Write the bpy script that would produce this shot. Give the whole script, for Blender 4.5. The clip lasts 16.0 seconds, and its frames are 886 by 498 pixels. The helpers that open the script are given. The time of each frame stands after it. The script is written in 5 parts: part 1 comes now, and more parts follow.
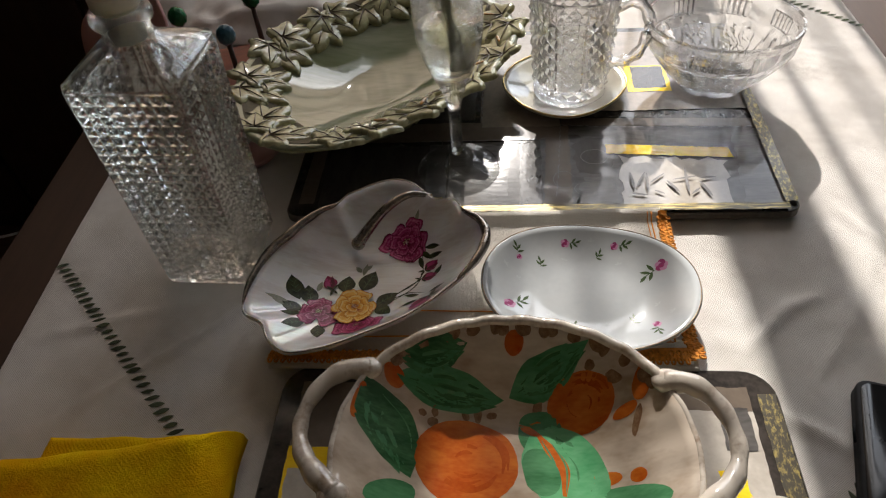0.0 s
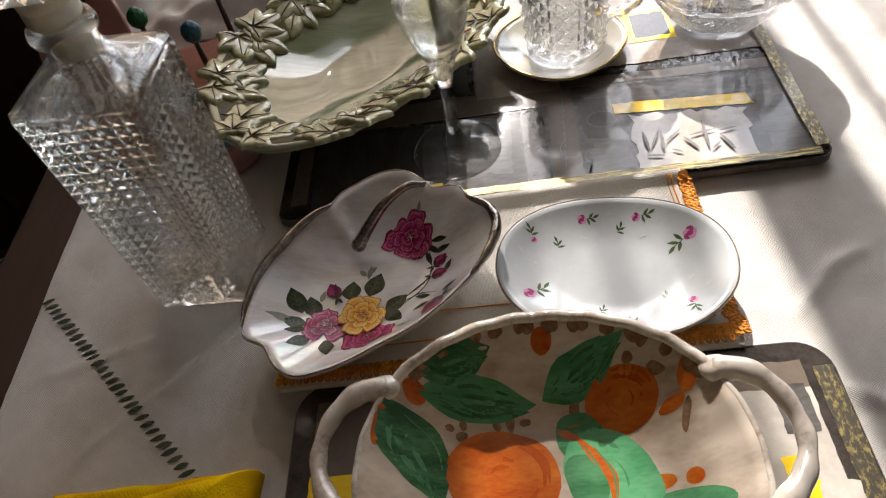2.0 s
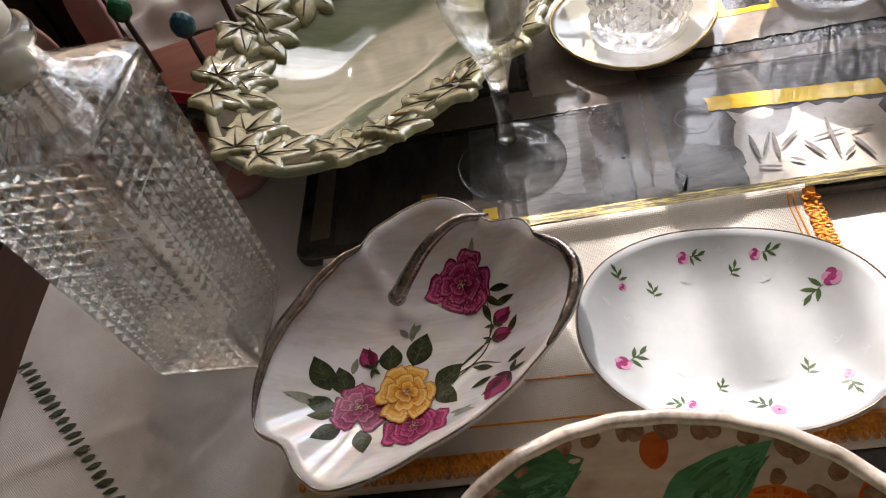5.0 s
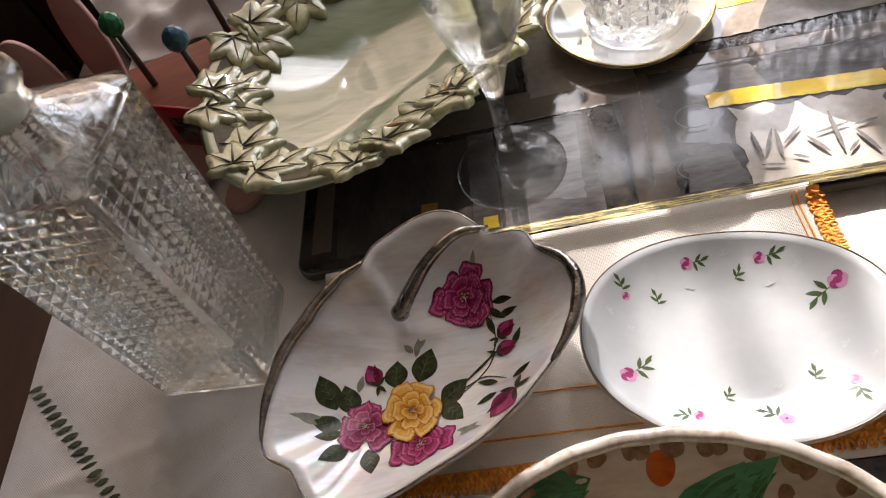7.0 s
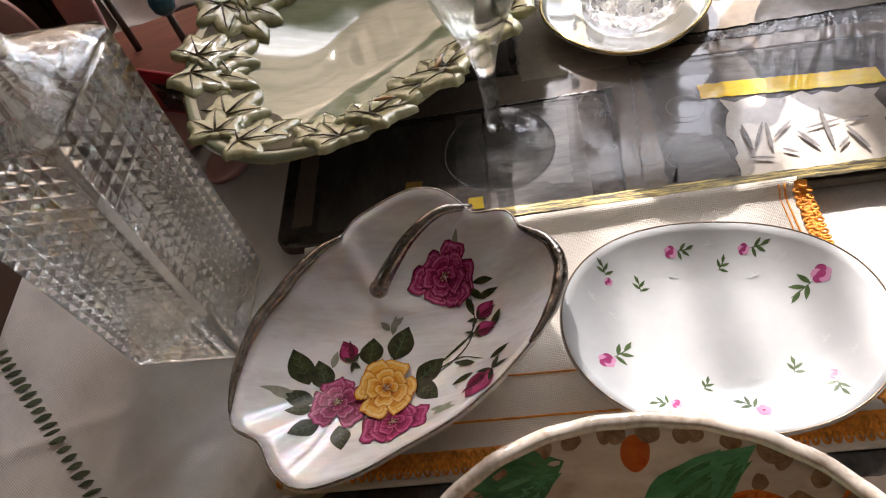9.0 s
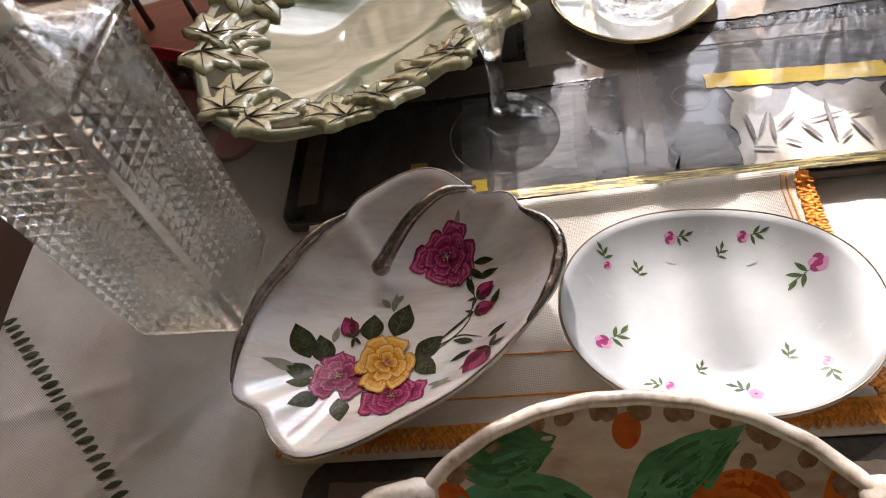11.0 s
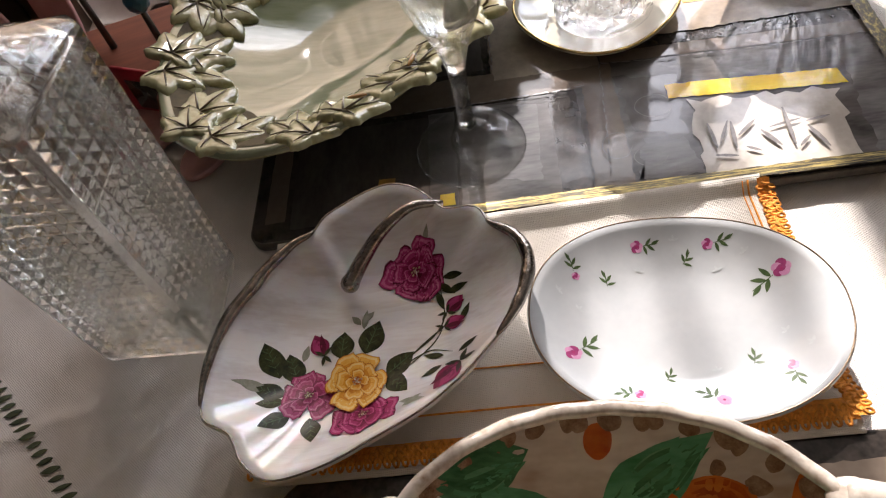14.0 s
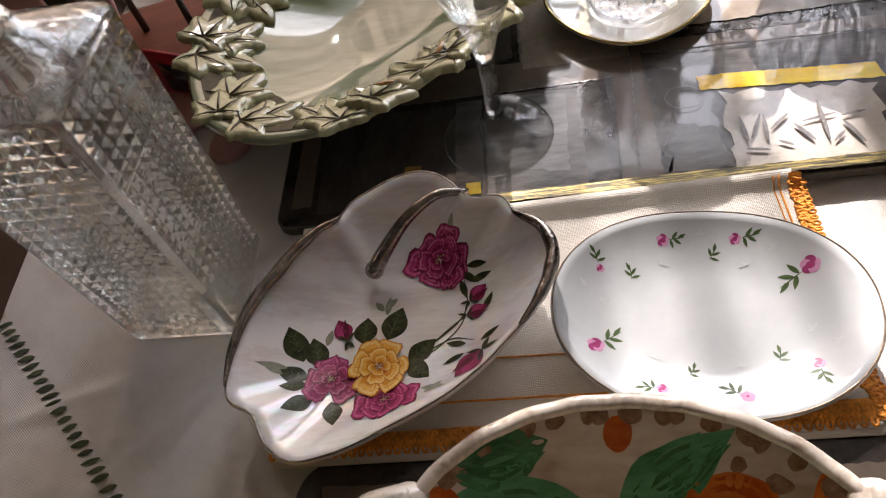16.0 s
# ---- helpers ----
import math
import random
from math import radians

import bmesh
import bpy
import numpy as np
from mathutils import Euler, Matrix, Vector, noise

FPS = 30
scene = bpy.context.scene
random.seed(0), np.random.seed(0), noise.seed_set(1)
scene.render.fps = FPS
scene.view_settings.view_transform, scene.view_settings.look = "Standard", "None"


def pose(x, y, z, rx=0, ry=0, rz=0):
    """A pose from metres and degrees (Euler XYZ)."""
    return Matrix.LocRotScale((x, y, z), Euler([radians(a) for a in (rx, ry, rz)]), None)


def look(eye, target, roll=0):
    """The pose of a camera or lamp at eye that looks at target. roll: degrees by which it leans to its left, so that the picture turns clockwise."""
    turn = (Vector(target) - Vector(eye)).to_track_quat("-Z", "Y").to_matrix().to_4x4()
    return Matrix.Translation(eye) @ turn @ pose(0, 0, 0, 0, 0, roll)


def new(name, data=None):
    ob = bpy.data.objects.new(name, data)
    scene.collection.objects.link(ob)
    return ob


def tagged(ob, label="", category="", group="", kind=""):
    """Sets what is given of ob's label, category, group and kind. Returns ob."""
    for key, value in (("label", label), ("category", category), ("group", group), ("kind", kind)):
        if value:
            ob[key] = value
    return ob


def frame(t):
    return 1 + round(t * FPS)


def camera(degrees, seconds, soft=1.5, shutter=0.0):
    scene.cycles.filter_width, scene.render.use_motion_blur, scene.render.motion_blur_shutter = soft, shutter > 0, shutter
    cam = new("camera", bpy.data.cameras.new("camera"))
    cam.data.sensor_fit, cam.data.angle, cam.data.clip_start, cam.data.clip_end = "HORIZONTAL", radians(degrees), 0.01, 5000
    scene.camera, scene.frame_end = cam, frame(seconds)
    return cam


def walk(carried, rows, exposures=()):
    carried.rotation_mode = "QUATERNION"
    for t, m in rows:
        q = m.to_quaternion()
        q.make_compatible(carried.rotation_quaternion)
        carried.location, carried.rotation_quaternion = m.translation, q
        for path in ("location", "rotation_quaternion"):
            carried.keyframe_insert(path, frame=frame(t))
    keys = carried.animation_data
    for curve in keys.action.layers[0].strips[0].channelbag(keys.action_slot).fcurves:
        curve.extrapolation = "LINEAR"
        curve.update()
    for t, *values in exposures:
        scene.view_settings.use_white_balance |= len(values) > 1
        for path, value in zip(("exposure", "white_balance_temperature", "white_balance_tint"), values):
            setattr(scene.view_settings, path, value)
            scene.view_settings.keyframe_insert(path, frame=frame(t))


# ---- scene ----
cam = camera(65.0, 16.0, 1.2)
PATH = [
    (0, (0.204, 0.28, 0.397), (0.063, 1.668, -1.036), -5.9),
    (0.5, (0.211, 0.324, 0.385), (-0.017, 1.699, -1.05), -10.7),
    (1, (0.233, 0.343, 0.376), (-0.176, 1.682, -1.052), -17.3),
    (1.5, (0.214, 0.347, 0.376), (-0.095, 1.646, -1.113), -17.6),
    (2, (0.201, 0.322, 0.38), (0.035, 1.638, -1.117), -13.4),
    (2.5, (0.208, 0.322, 0.386), (0.077, 1.662, -1.093), -12.3),
    (3, (0.194, 0.368, 0.373), (-0.021, 1.692, -1.111), -15.2),
    (3.3, (0.167, 0.406, 0.351), (0.007, 1.69, -1.174), -13.6),
    (3.5, (0.175, 0.421, 0.34), (-0.055, 1.689, -1.189), -17.1),
    (3.7, (0.173, 0.433, 0.332), (-0.042, 1.691, -1.208), -16.5),
    (5.8, (0.196, 0.426, 0.347), (-0.155, 1.64, -1.203), -23.5),
    (6, (0.2, 0.433, 0.351), (-0.177, 1.628, -1.208), -25.6),
    (6.5, (0.196, 0.441, 0.352), (-0.186, 1.62, -1.218), -26.1),
    (7, (0.187, 0.444, 0.344), (-0.096, 1.642, -1.233), -22.0),
    (7.5, (0.191, 0.438, 0.339), (-0.082, 1.641, -1.236), -20.0),
    (8, (0.189, 0.438, 0.337), (-0.092, 1.627, -1.247), -19.5),
    (8.5, (0.189, 0.442, 0.337), (-0.076, 1.627, -1.252), -19.7),
    (9, (0.186, 0.441, 0.333), (-0.057, 1.622, -1.262), -18.0),
    (11.5, (0.189, 0.432, 0.333), (-0.083, 1.593, -1.273), -17.7),
    (12, (0.186, 0.432, 0.336), (-0.096, 1.597, -1.266), -18.6),
    (12.5, (0.19, 0.443, 0.336), (-0.079, 1.613, -1.264), -19.2),
    (13, (0.2, 0.436, 0.333), (-0.061, 1.598, -1.274), -17.9),
    (13.5, (0.189, 0.435, 0.332), (0.011, 1.605, -1.28), -16.2),
    (14, (0.193, 0.434, 0.333), (-0.003, 1.621, -1.265), -16.2),
    (14.5, (0.19, 0.435, 0.33), (0.006, 1.613, -1.276), -15.0),
    (15, (0.188, 0.439, 0.328), (0.003, 1.609, -1.283), -15.2),
    (15.5, (0.191, 0.431, 0.329), (-0.024, 1.584, -1.291), -15.4),
    (16, (0.193, 0.434, 0.334), (-0.076, 1.594, -1.272), -17.8),
]
EXPOSURE = [(0, 0.40, 6600, 11), (1, 0.74, 6600, 12), (2, 0.9, 6600, 13), (2.9, 0.62, 6600, 14), (3.6, 0.92, 6600, 15), (7, 1.34, 6600, 17), (13, 1.34, 6600, 17), (16, 1.15, 6600, 18)]
walk(cam, [(t, look(eye, target, roll)) for t, eye, target, roll in PATH], EXPOSURE)

# ---- light ----
SUN_EL = 37.0
world = bpy.data.worlds.new("world")
scene.world = world
world.use_nodes = True
wn = world.node_tree
sky = wn.nodes.new("ShaderNodeTexSky")
sky.sky_type, sky.sun_disc = "NISHITA", False
sky.sun_elevation, sky.sun_rotation = radians(SUN_EL), 0.0
wn.nodes["Background"].inputs["Strength"].default_value = 0.15
wn.links.new(sky.outputs["Color"], wn.nodes["Background"].inputs["Color"])
sun = new("sun", bpy.data.lights.new("sun", "SUN"))
sun.data.energy, sun.data.angle, sun.data.color = 5.0, radians(0.6), (1.0, 0.95, 0.89)
sun.matrix_world = look((0.25, 0.7 + 4 * math.cos(radians(SUN_EL)), 4 * math.sin(radians(SUN_EL))), (0.25, 0.7, 0.0))
# the sky's light in the window opening
WIN_Y, WIN_X0, WIN_X1, WIN_Z0, WIN_Z1 = 1.95, -0.75, 1.25, 0.12, 1.55
pane_light = new("window_light", bpy.data.lights.new("window_light", "AREA"))
pane_light.data.shape, pane_light.data.size, pane_light.data.size_y = "RECTANGLE", 2.0, 1.4
pane_light.data.energy, pane_light.data.color = 19.0, (0.90, 0.95, 1.0)
pane_light.matrix_world = look((0.25, WIN_Y + 0.22, 0.85), (0.25, 0.0, 0.3))


# ---- materials ----
def nodes_of(name):
    m = bpy.data.materials.new(name)
    m.use_nodes = True
    t = m.node_tree
    return m, t, t.nodes["Principled BSDF"]


def add(t, kind, **inputs):
    n = t.nodes.new("ShaderNode" + kind)
    for key, value in inputs.items():
        n.inputs[key.replace("_", " ")].default_value = value
    return n


def rgba(c):
    return (c[0], c[1], c[2], 1.0)


def mat(name, base, other=None, rough=0.5, metal=0.0, scale=60.0, detail=4.0, mix=0.5, bump=0.0, bscale=300.0, coat=0.0, piece=0.0, stretch=(1, 1, 1), sub=0.0, rvar=0.0, bias=0.0, turn=0.0, film=0.0, spec=0.5):
    """A painted, glazed, wooden or metal surface: two tones by noise at two scales, with fine relief."""
    m, t, b = nodes_of(name)
    other = other or tuple(0.8 * v for v in base)
    co = add(t, "TexCoord")
    mp = add(t, "Mapping")
    mp.inputs["Scale"].default_value = stretch
    mp.inputs["Rotation"].default_value = (0, 0, radians(turn))
    t.links.new(co.outputs["Object"], mp.inputs["Vector"])
    n1 = add(t, "TexNoise", Scale=scale, Detail=detail, Roughness=0.6)
    n2 = add(t, "TexNoise", Scale=scale * 6.3, Detail=2.0)
    for n in (n1, n2):
        t.links.new(mp.outputs["Vector"], n.inputs["Vector"])
    s = add(t, "Math")
    s.operation = "MULTIPLY_ADD"
    t.links.new(n2.outputs["Fac"], s.inputs[0])
    s.inputs[1].default_value = 0.35
    t.links.new(n1.outputs["Fac"], s.inputs[2])
    r = add(t, "ValToRGB")
    r.color_ramp.elements[0].position, r.color_ramp.elements[1].position = bias + 0.68 - 0.3 * mix, bias + 0.68 + 0.3 * mix
    r.color_ramp.elements[0].color, r.color_ramp.elements[1].color = rgba(base), rgba(other)
    t.links.new(s.outputs[0], r.inputs["Fac"])
    out = r.outputs["Color"]
    if piece:
        oi = add(t, "ObjectInfo")
        hsv = add(t, "HueSaturation")
        mr = add(t, "MapRange")
        mr.inputs["To Min"].default_value, mr.inputs["To Max"].default_value = 1 - piece, 1 + piece
        t.links.new(oi.outputs["Random"], mr.inputs["Value"])
        t.links.new(mr.outputs["Result"], hsv.inputs["Value"])
        t.links.new(out, hsv.inputs["Color"])
        out = hsv.outputs["Color"]
    t.links.new(out, b.inputs["Base Color"])
    b.inputs["Roughness"].default_value, b.inputs["Metallic"].default_value = rough, metal
    if rvar:
        mr = add(t, "MapRange")
        mr.inputs["To Min"].default_value, mr.inputs["To Max"].default_value = max(0.02, rough - rvar), rough + rvar
        t.links.new(n2.outputs["Fac"], mr.inputs["Value"])
        t.links.new(mr.outputs["Result"], b.inputs["Roughness"])
    b.inputs["Coat Weight"].default_value, b.inputs["Specular IOR Level"].default_value = coat, spec
    b.inputs["Coat Roughness"].default_value = 0.06
    if film:
        fr = add(t, "MapRange")
        fr.inputs["From Min"].default_value, fr.inputs["From Max"].default_value = 0.3, 0.7
        fr.inputs["To Min"].default_value, fr.inputs["To Max"].default_value = film * 0.45, film * 1.9
        t.links.new(n1.outputs["Fac"], fr.inputs["Value"])
        t.links.new(fr.outputs["Result"], b.inputs["Thin Film Thickness"])
        b.inputs["Thin Film IOR"].default_value = 1.6
    if sub:
        b.inputs["Subsurface Weight"].default_value = sub
        b.inputs["Subsurface Radius"].default_value = (0.004, 0.003, 0.002)
    if bump:
        n3 = add(t, "TexNoise", Scale=bscale, Detail=3.0)
        t.links.new(mp.outputs["Vector"], n3.inputs["Vector"])
        bp = add(t, "Bump", Strength=bump, Distance=0.001)
        t.links.new(n3.outputs["Fac"], bp.inputs["Height"])
        t.links.new(bp.outputs["Normal"], b.inputs["Normal"])
    return m


def cloth(name, base, other, weave=340.0, strength=0.5, turn=0.0, scale=9.0):
    """Woven cotton: crossed thread bands as relief, with faint uneven tone."""
    m, t, b = nodes_of(name)
    co = add(t, "TexCoord")
    mp = add(t, "Mapping")
    mp.inputs["Rotation"].default_value = (0, 0, radians(turn))
    t.links.new(co.outputs["Object"], mp.inputs["Vector"])
    waves = []
    for axis in ("X", "Y"):
        w = add(t, "TexWave", Scale=weave, Distortion=3.2, Detail=2.0)
        w.bands_direction = axis
        w.inputs["Detail Scale"].default_value = 1.4
        t.links.new(mp.outputs["Vector"], w.inputs["Vector"])
        waves.append(w)
    mx = add(t, "Math")
    mx.operation = "MULTIPLY"
    for k, w in enumerate(waves):
        t.links.new(w.outputs["Fac"], mx.inputs[k])
    n = add(t, "TexNoise", Scale=scale, Detail=6.0, Roughness=0.65)
    t.links.new(mp.outputs["Vector"], n.inputs["Vector"])
    r = add(t, "ValToRGB")
    r.color_ramp.elements[0].position, r.color_ramp.elements[1].position = 0.3, 0.7
    r.color_ramp.elements[0].color, r.color_ramp.elements[1].color = rgba(other), rgba(base)
    t.links.new(n.outputs["Fac"], r.inputs["Fac"])
    dark = add(t, "MixRGB")
    dark.blend_type = "MULTIPLY"
    dark.inputs["Fac"].default_value = 0.05
    t.links.new(r.outputs["Color"], dark.inputs["Color1"])
    t.links.new(mx.outputs[0], dark.inputs["Color2"])
    t.links.new(dark.outputs["Color"], b.inputs["Base Color"])
    b.inputs["Roughness"].default_value = 0.9
    b.inputs["Specular IOR Level"].default_value = 0.15
    b.inputs["Sheen Weight"].default_value = 0.08
    bp = add(t, "Bump", Strength=strength, Distance=0.0006)
    t.links.new(mx.outputs[0], bp.inputs["Height"])
    n2 = add(t, "TexNoise", Scale=45.0, Detail=5.0)
    t.links.new(mp.outputs["Vector"], n2.inputs["Vector"])
    bp2 = add(t, "Bump", Strength=0.55, Distance=0.004)
    t.links.new(n2.outputs["Fac"], bp2.inputs["Height"])
    t.links.new(bp2.outputs["Normal"], bp.inputs["Normal"])
    t.links.new(bp.outputs["Normal"], b.inputs["Normal"])
    return m


def glass(name, tint=(1, 1, 1), rough=0.0, ior=1.5, bump=0.0, bscale=120.0, clear=0.0):
    """Glass; clear: the share of light that goes straight through, as through thin flat walls."""
    m, t, b = nodes_of(name)
    if clear:
        tr = add(t, "BsdfTransparent", Color=rgba(tint))
        mx = add(t, "MixShader", Fac=clear)
        t.links.new(b.outputs[0], mx.inputs[1])
        t.links.new(tr.outputs[0], mx.inputs[2])
        t.links.new(mx.outputs[0], t.nodes["Material Output"].inputs["Surface"])
    b.inputs["Base Color"].default_value = rgba(tint)
    b.inputs["Transmission Weight"].default_value = 1.0
    b.inputs["Roughness"].default_value, b.inputs["IOR"].default_value = rough, ior
    if bump:
        co = add(t, "TexCoord")
        n = add(t, "TexNoise", Scale=bscale, Detail=2.0)
        t.links.new(co.outputs["Object"], n.inputs["Vector"])
        bp = add(t, "Bump", Strength=bump, Distance=0.002)
        t.links.new(n.outputs["Fac"], bp.inputs["Height"])
        t.links.new(bp.outputs["Normal"], b.inputs["Normal"])
    return m


def thin(name, clear=0.55, colour=(0.9, 0.9, 0.88)):
    """Net curtain: part of the light goes straight through, part is scattered."""
    m, t, b = nodes_of(name)
    out = t.nodes["Material Output"]
    tr = add(t, "BsdfTransparent")
    tl = add(t, "BsdfTranslucent", Color=rgba(colour))
    mx = add(t, "MixShader", Fac=1 - clear)
    t.links.new(tr.outputs[0], mx.inputs[1])
    t.links.new(tl.outputs[0], mx.inputs[2])
    t.links.new(mx.outputs[0], out.inputs["Surface"])
    t.nodes.remove(b)
    return m


CLOTH = cloth("table_linen", (0.83, 0.795, 0.755), (0.62, 0.575, 0.525), weave=300, strength=0.75, turn=43, scale=14.0)
NAPKIN = cloth("napkin_cotton", (0.82, 0.78, 0.71), (0.74, 0.69, 0.61), weave=330, strength=0.5)
ORANGE = mat("orange_thread", (0.84, 0.36, 0.05), (0.62, 0.22, 0.03), rough=0.85, scale=300, bump=0.6, bscale=1200, piece=0.2)
OLIVE = mat("olive_thread", (0.045, 0.060, 0.028), (0.075, 0.09, 0.045), rough=0.9, scale=500, bump=0.5, bscale=1500, piece=0.3)
TOWEL = mat("yellow_terry", (0.93, 0.62, 0.006), (0.80, 0.36, 0.004), rough=0.95, scale=16, bump=0.8, bscale=1100, mix=0.7, spec=0.05)
PORCELAIN = mat("white_porcelain", (0.59, 0.615, 0.62), (0.54, 0.57, 0.58), rough=0.08, scale=30, coat=0.3)
LUSTRE = mat("pearl_glaze", (0.90, 0.88, 0.86), (0.76, 0.71, 0.675), rough=0.09, scale=36, coat=0.7, film=420.0, stretch=(0.30, 2.2, 1), mix=0.36, turn=-55, bias=0.04, sub=0.45)
SILVER = mat("worn_silver", (0.44, 0.39, 0.35), (0.12, 0.10, 0.085), rough=0.16, metal=1.0, scale=150, mix=0.7, bump=0.35, bscale=420)
GOLD = mat("gold_line", (0.62, 0.45, 0.18), (0.40, 0.28, 0.10), rough=0.25, metal=1.0, scale=150)
BROWNLINE = mat("brown_rim_line", (0.30, 0.22, 0.14), (0.16, 0.11, 0.07), rough=0.3, metal=0.6, scale=150)
CELADON = mat("celadon_glaze", (0.30, 0.33, 0.215), (0.17, 0.20, 0.10), rough=0.05, scale=16, coat=1.0, mix=0.6, stretch=(0.5, 2.4, 1), turn=-40, bump=0.12, bscale=18, bias=0.05)
LEAFGLAZE = mat("leaf_glaze", (0.50, 0.50, 0.30), (0.25, 0.22, 0.085), rough=0.16, scale=50, coat=0.5, mix=0.8, bias=0.05)
VEIN = mat("dark_vein_glaze", (0.075, 0.052, 0.022), (0.12, 0.09, 0.04), rough=0.3, scale=90)
GAPBROWN = mat("gap_brown_glaze", (0.12, 0.095, 0.045), (0.055, 0.042, 0.02), rough=0.6, scale=80, mix=0.8, spec=0.2)
AMBERGLAZE = mat("amber_glaze", (0.42, 0.19, 0.04), (0.30, 0.16, 0.05), rough=0.12, scale=90, coat=0.5)
BOWLGLAZE = mat("cream_glaze", (0.69, 0.59, 0.48), (0.40, 0.285, 0.19), rough=0.10, scale=20, coat=0.5, mix=0.55, bump=0.15, bscale=60, bias=0.04, stretch=(0.7, 1.6, 1))
RIMGLAZE = mat("worn_rim_glaze", (0.70, 0.63, 0.54), (0.30, 0.21, 0.14), rough=0.12, scale=48, coat=0.5, mix=0.45, bump=0.2, bscale=90, bias=0.10)
B_ORANGE = mat("orange_brushwork", (0.44, 0.060, 0.004), (0.66, 0.19, 0.025), rough=0.12, scale=34, coat=0.5, mix=0.75, stretch=(1, 2.2, 1))
B_GREEN = mat("green_brushwork", (0.026, 0.15, 0.050), (0.13, 0.38, 0.18), rough=0.12, scale=34, coat=0.5, mix=0.9, stretch=(0.7, 2.5, 1))
B_PALE = mat("pale_green_brushwork", (0.055, 0.22, 0.085), (0.15, 0.34, 0.16), rough=0.12, scale=50, coat=0.5, mix=0.9, stretch=(0.7, 2.5, 1))
B_BRIGHT = mat("bright_green_brushwork", (0.06, 0.34, 0.13), (0.20, 0.55, 0.28), rough=0.12, scale=40, coat=0.5, mix=0.9, stretch=(0.8, 2.0, 1))
B_RUST = mat("rust_brushwork", (0.34, 0.040, 0.003), (0.54, 0.11, 0.010), rough=0.12, scale=60, coat=0.5, mix=0.9)
B_DARK = mat("dark_green_brushwork", (0.020, 0.095, 0.030), (0.07, 0.22, 0.09), rough=0.12, scale=40, coat=0.5, stretch=(0.7, 2.5, 1))
B_BROWN = mat("brown_brushwork", (0.15, 0.066, 0.028), (0.38, 0.24, 0.14), rough=0.15, scale=200, coat=0.5, mix=0.8)
MAT_DARK = mat("mat_black_paint", (0.020, 0.017, 0.015), (0.055, 0.046, 0.040), rough=0.09, scale=50, coat=0.2, bump=0.05, bscale=160)
MAT_GREY = mat("mat_grey_paint", (0.048, 0.044, 0.041), (0.16, 0.15, 0.142), rough=0.09, scale=30, stretch=(0.6, 1.8, 1), turn=20, coat=0.08, mix=0.8, bump=0.05, bscale=110, spec=0.3)
MAT_BEIGE = mat("mat_beige_paint", (0.31, 0.26, 0.205), (0.23, 0.19, 0.15), rough=0.09, scale=35, coat=0.2, bump=0.05, bscale=150)
MAT_TAUPE = mat("mat_taupe_paint", (0.17, 0.135, 0.105), (0.11, 0.086, 0.068), rough=0.09, scale=30, coat=0.2, mix=0.8, bump=0.05, bscale=150)
MAT_PALE = mat("mat_pale_paint", (0.55, 0.51, 0.45), (0.43, 0.39, 0.34), rough=0.09, scale=35, coat=0.2, bump=0.05, bscale=150)
MAT_YELLOW = mat("mat_yellow_paint", (0.90, 0.66, 0.03), (0.80, 0.50, 0.015), rough=0.09, scale=40, coat=0.2, stretch=(0.5, 2, 1))
MAT_GOLD = mat("mat_gold_leaf", (0.045, 0.04, 0.03), (0.50, 0.38, 0.12), rough=0.35, metal=0.75, scale=420, mix=0.40, stretch=(0.10, 1.8, 1), coat=0.3, bias=0.07)
MAT_GOLD_SIDE = mat("mat_gold_leaf_side", (0.10, 0.09, 0.07), (0.46, 0.36, 0.13), rough=0.35, metal=0.7, scale=420, mix=0.25, stretch=(1.0, 0.45, 1), coat=0.3, bias=0.07)
MAT_CHARCOAL = mat("mat_charcoal_paint", (0.038, 0.033, 0.030), (0.085, 0.075, 0.068), rough=0.09, scale=34, coat=0.2, mix=0.8, stretch=(1.6, 0.6, 1), bump=0.05, bscale=130)
MAT_SLATE = mat("mat_slate_paint", (0.085, 0.082, 0.082), (0.24, 0.23, 0.225), rough=0.09, scale=38, coat=0.08, mix=0.9, stretch=(0.5, 2.2, 1), turn=-30, bump=0.05, bscale=140, spec=0.3)
MAT_AMBER = mat("mat_amber_paint", (0.30, 0.15, 0.02), (0.20, 0.10, 0.02), rough=0.3, scale=60, coat=0.2)
INK = mat("grey_ink", (0.10, 0.09, 0.085), (0.17, 0.155, 0.145), rough=0.3, scale=300)
CORK = mat("mat_edge_board", (0.10, 0.085, 0.06), (0.06, 0.05, 0.04), rough=0.6, scale=200)
CRYSTAL = glass("cut_crystal", (1.0, 1.0, 1.0), ior=1.52, clear=0.20)
FOOTGLASS = glass("flat_clear_glass", (0.99, 1.0, 0.995), ior=1.5, clear=0.50)
STEMWARE = glass("thin_clear_glass", (0.99, 1.0, 0.995), ior=1.5, clear=0.42)
PRESSED = glass("pressed_glass", (0.98, 0.992, 0.985), rough=0.015, ior=1.6, clear=0.16)
INSIDE = glass("inner_glass", (0.98, 0.992, 0.985), rough=0.0, ior=1.5, clear=0.78)
SMOOTHGLASS = glass("rippled_glass", (0.97, 0.985, 0.98), ior=1.5, bump=0.25, bscale=70)
WATER = glass("water", (0.97, 0.99, 0.97), ior=1.33)
PLASTIC = mat("milky_plastic", (0.80, 0.77, 0.66), (0.74, 0.71, 0.60), rough=0.35, scale=30, sub=0.3)
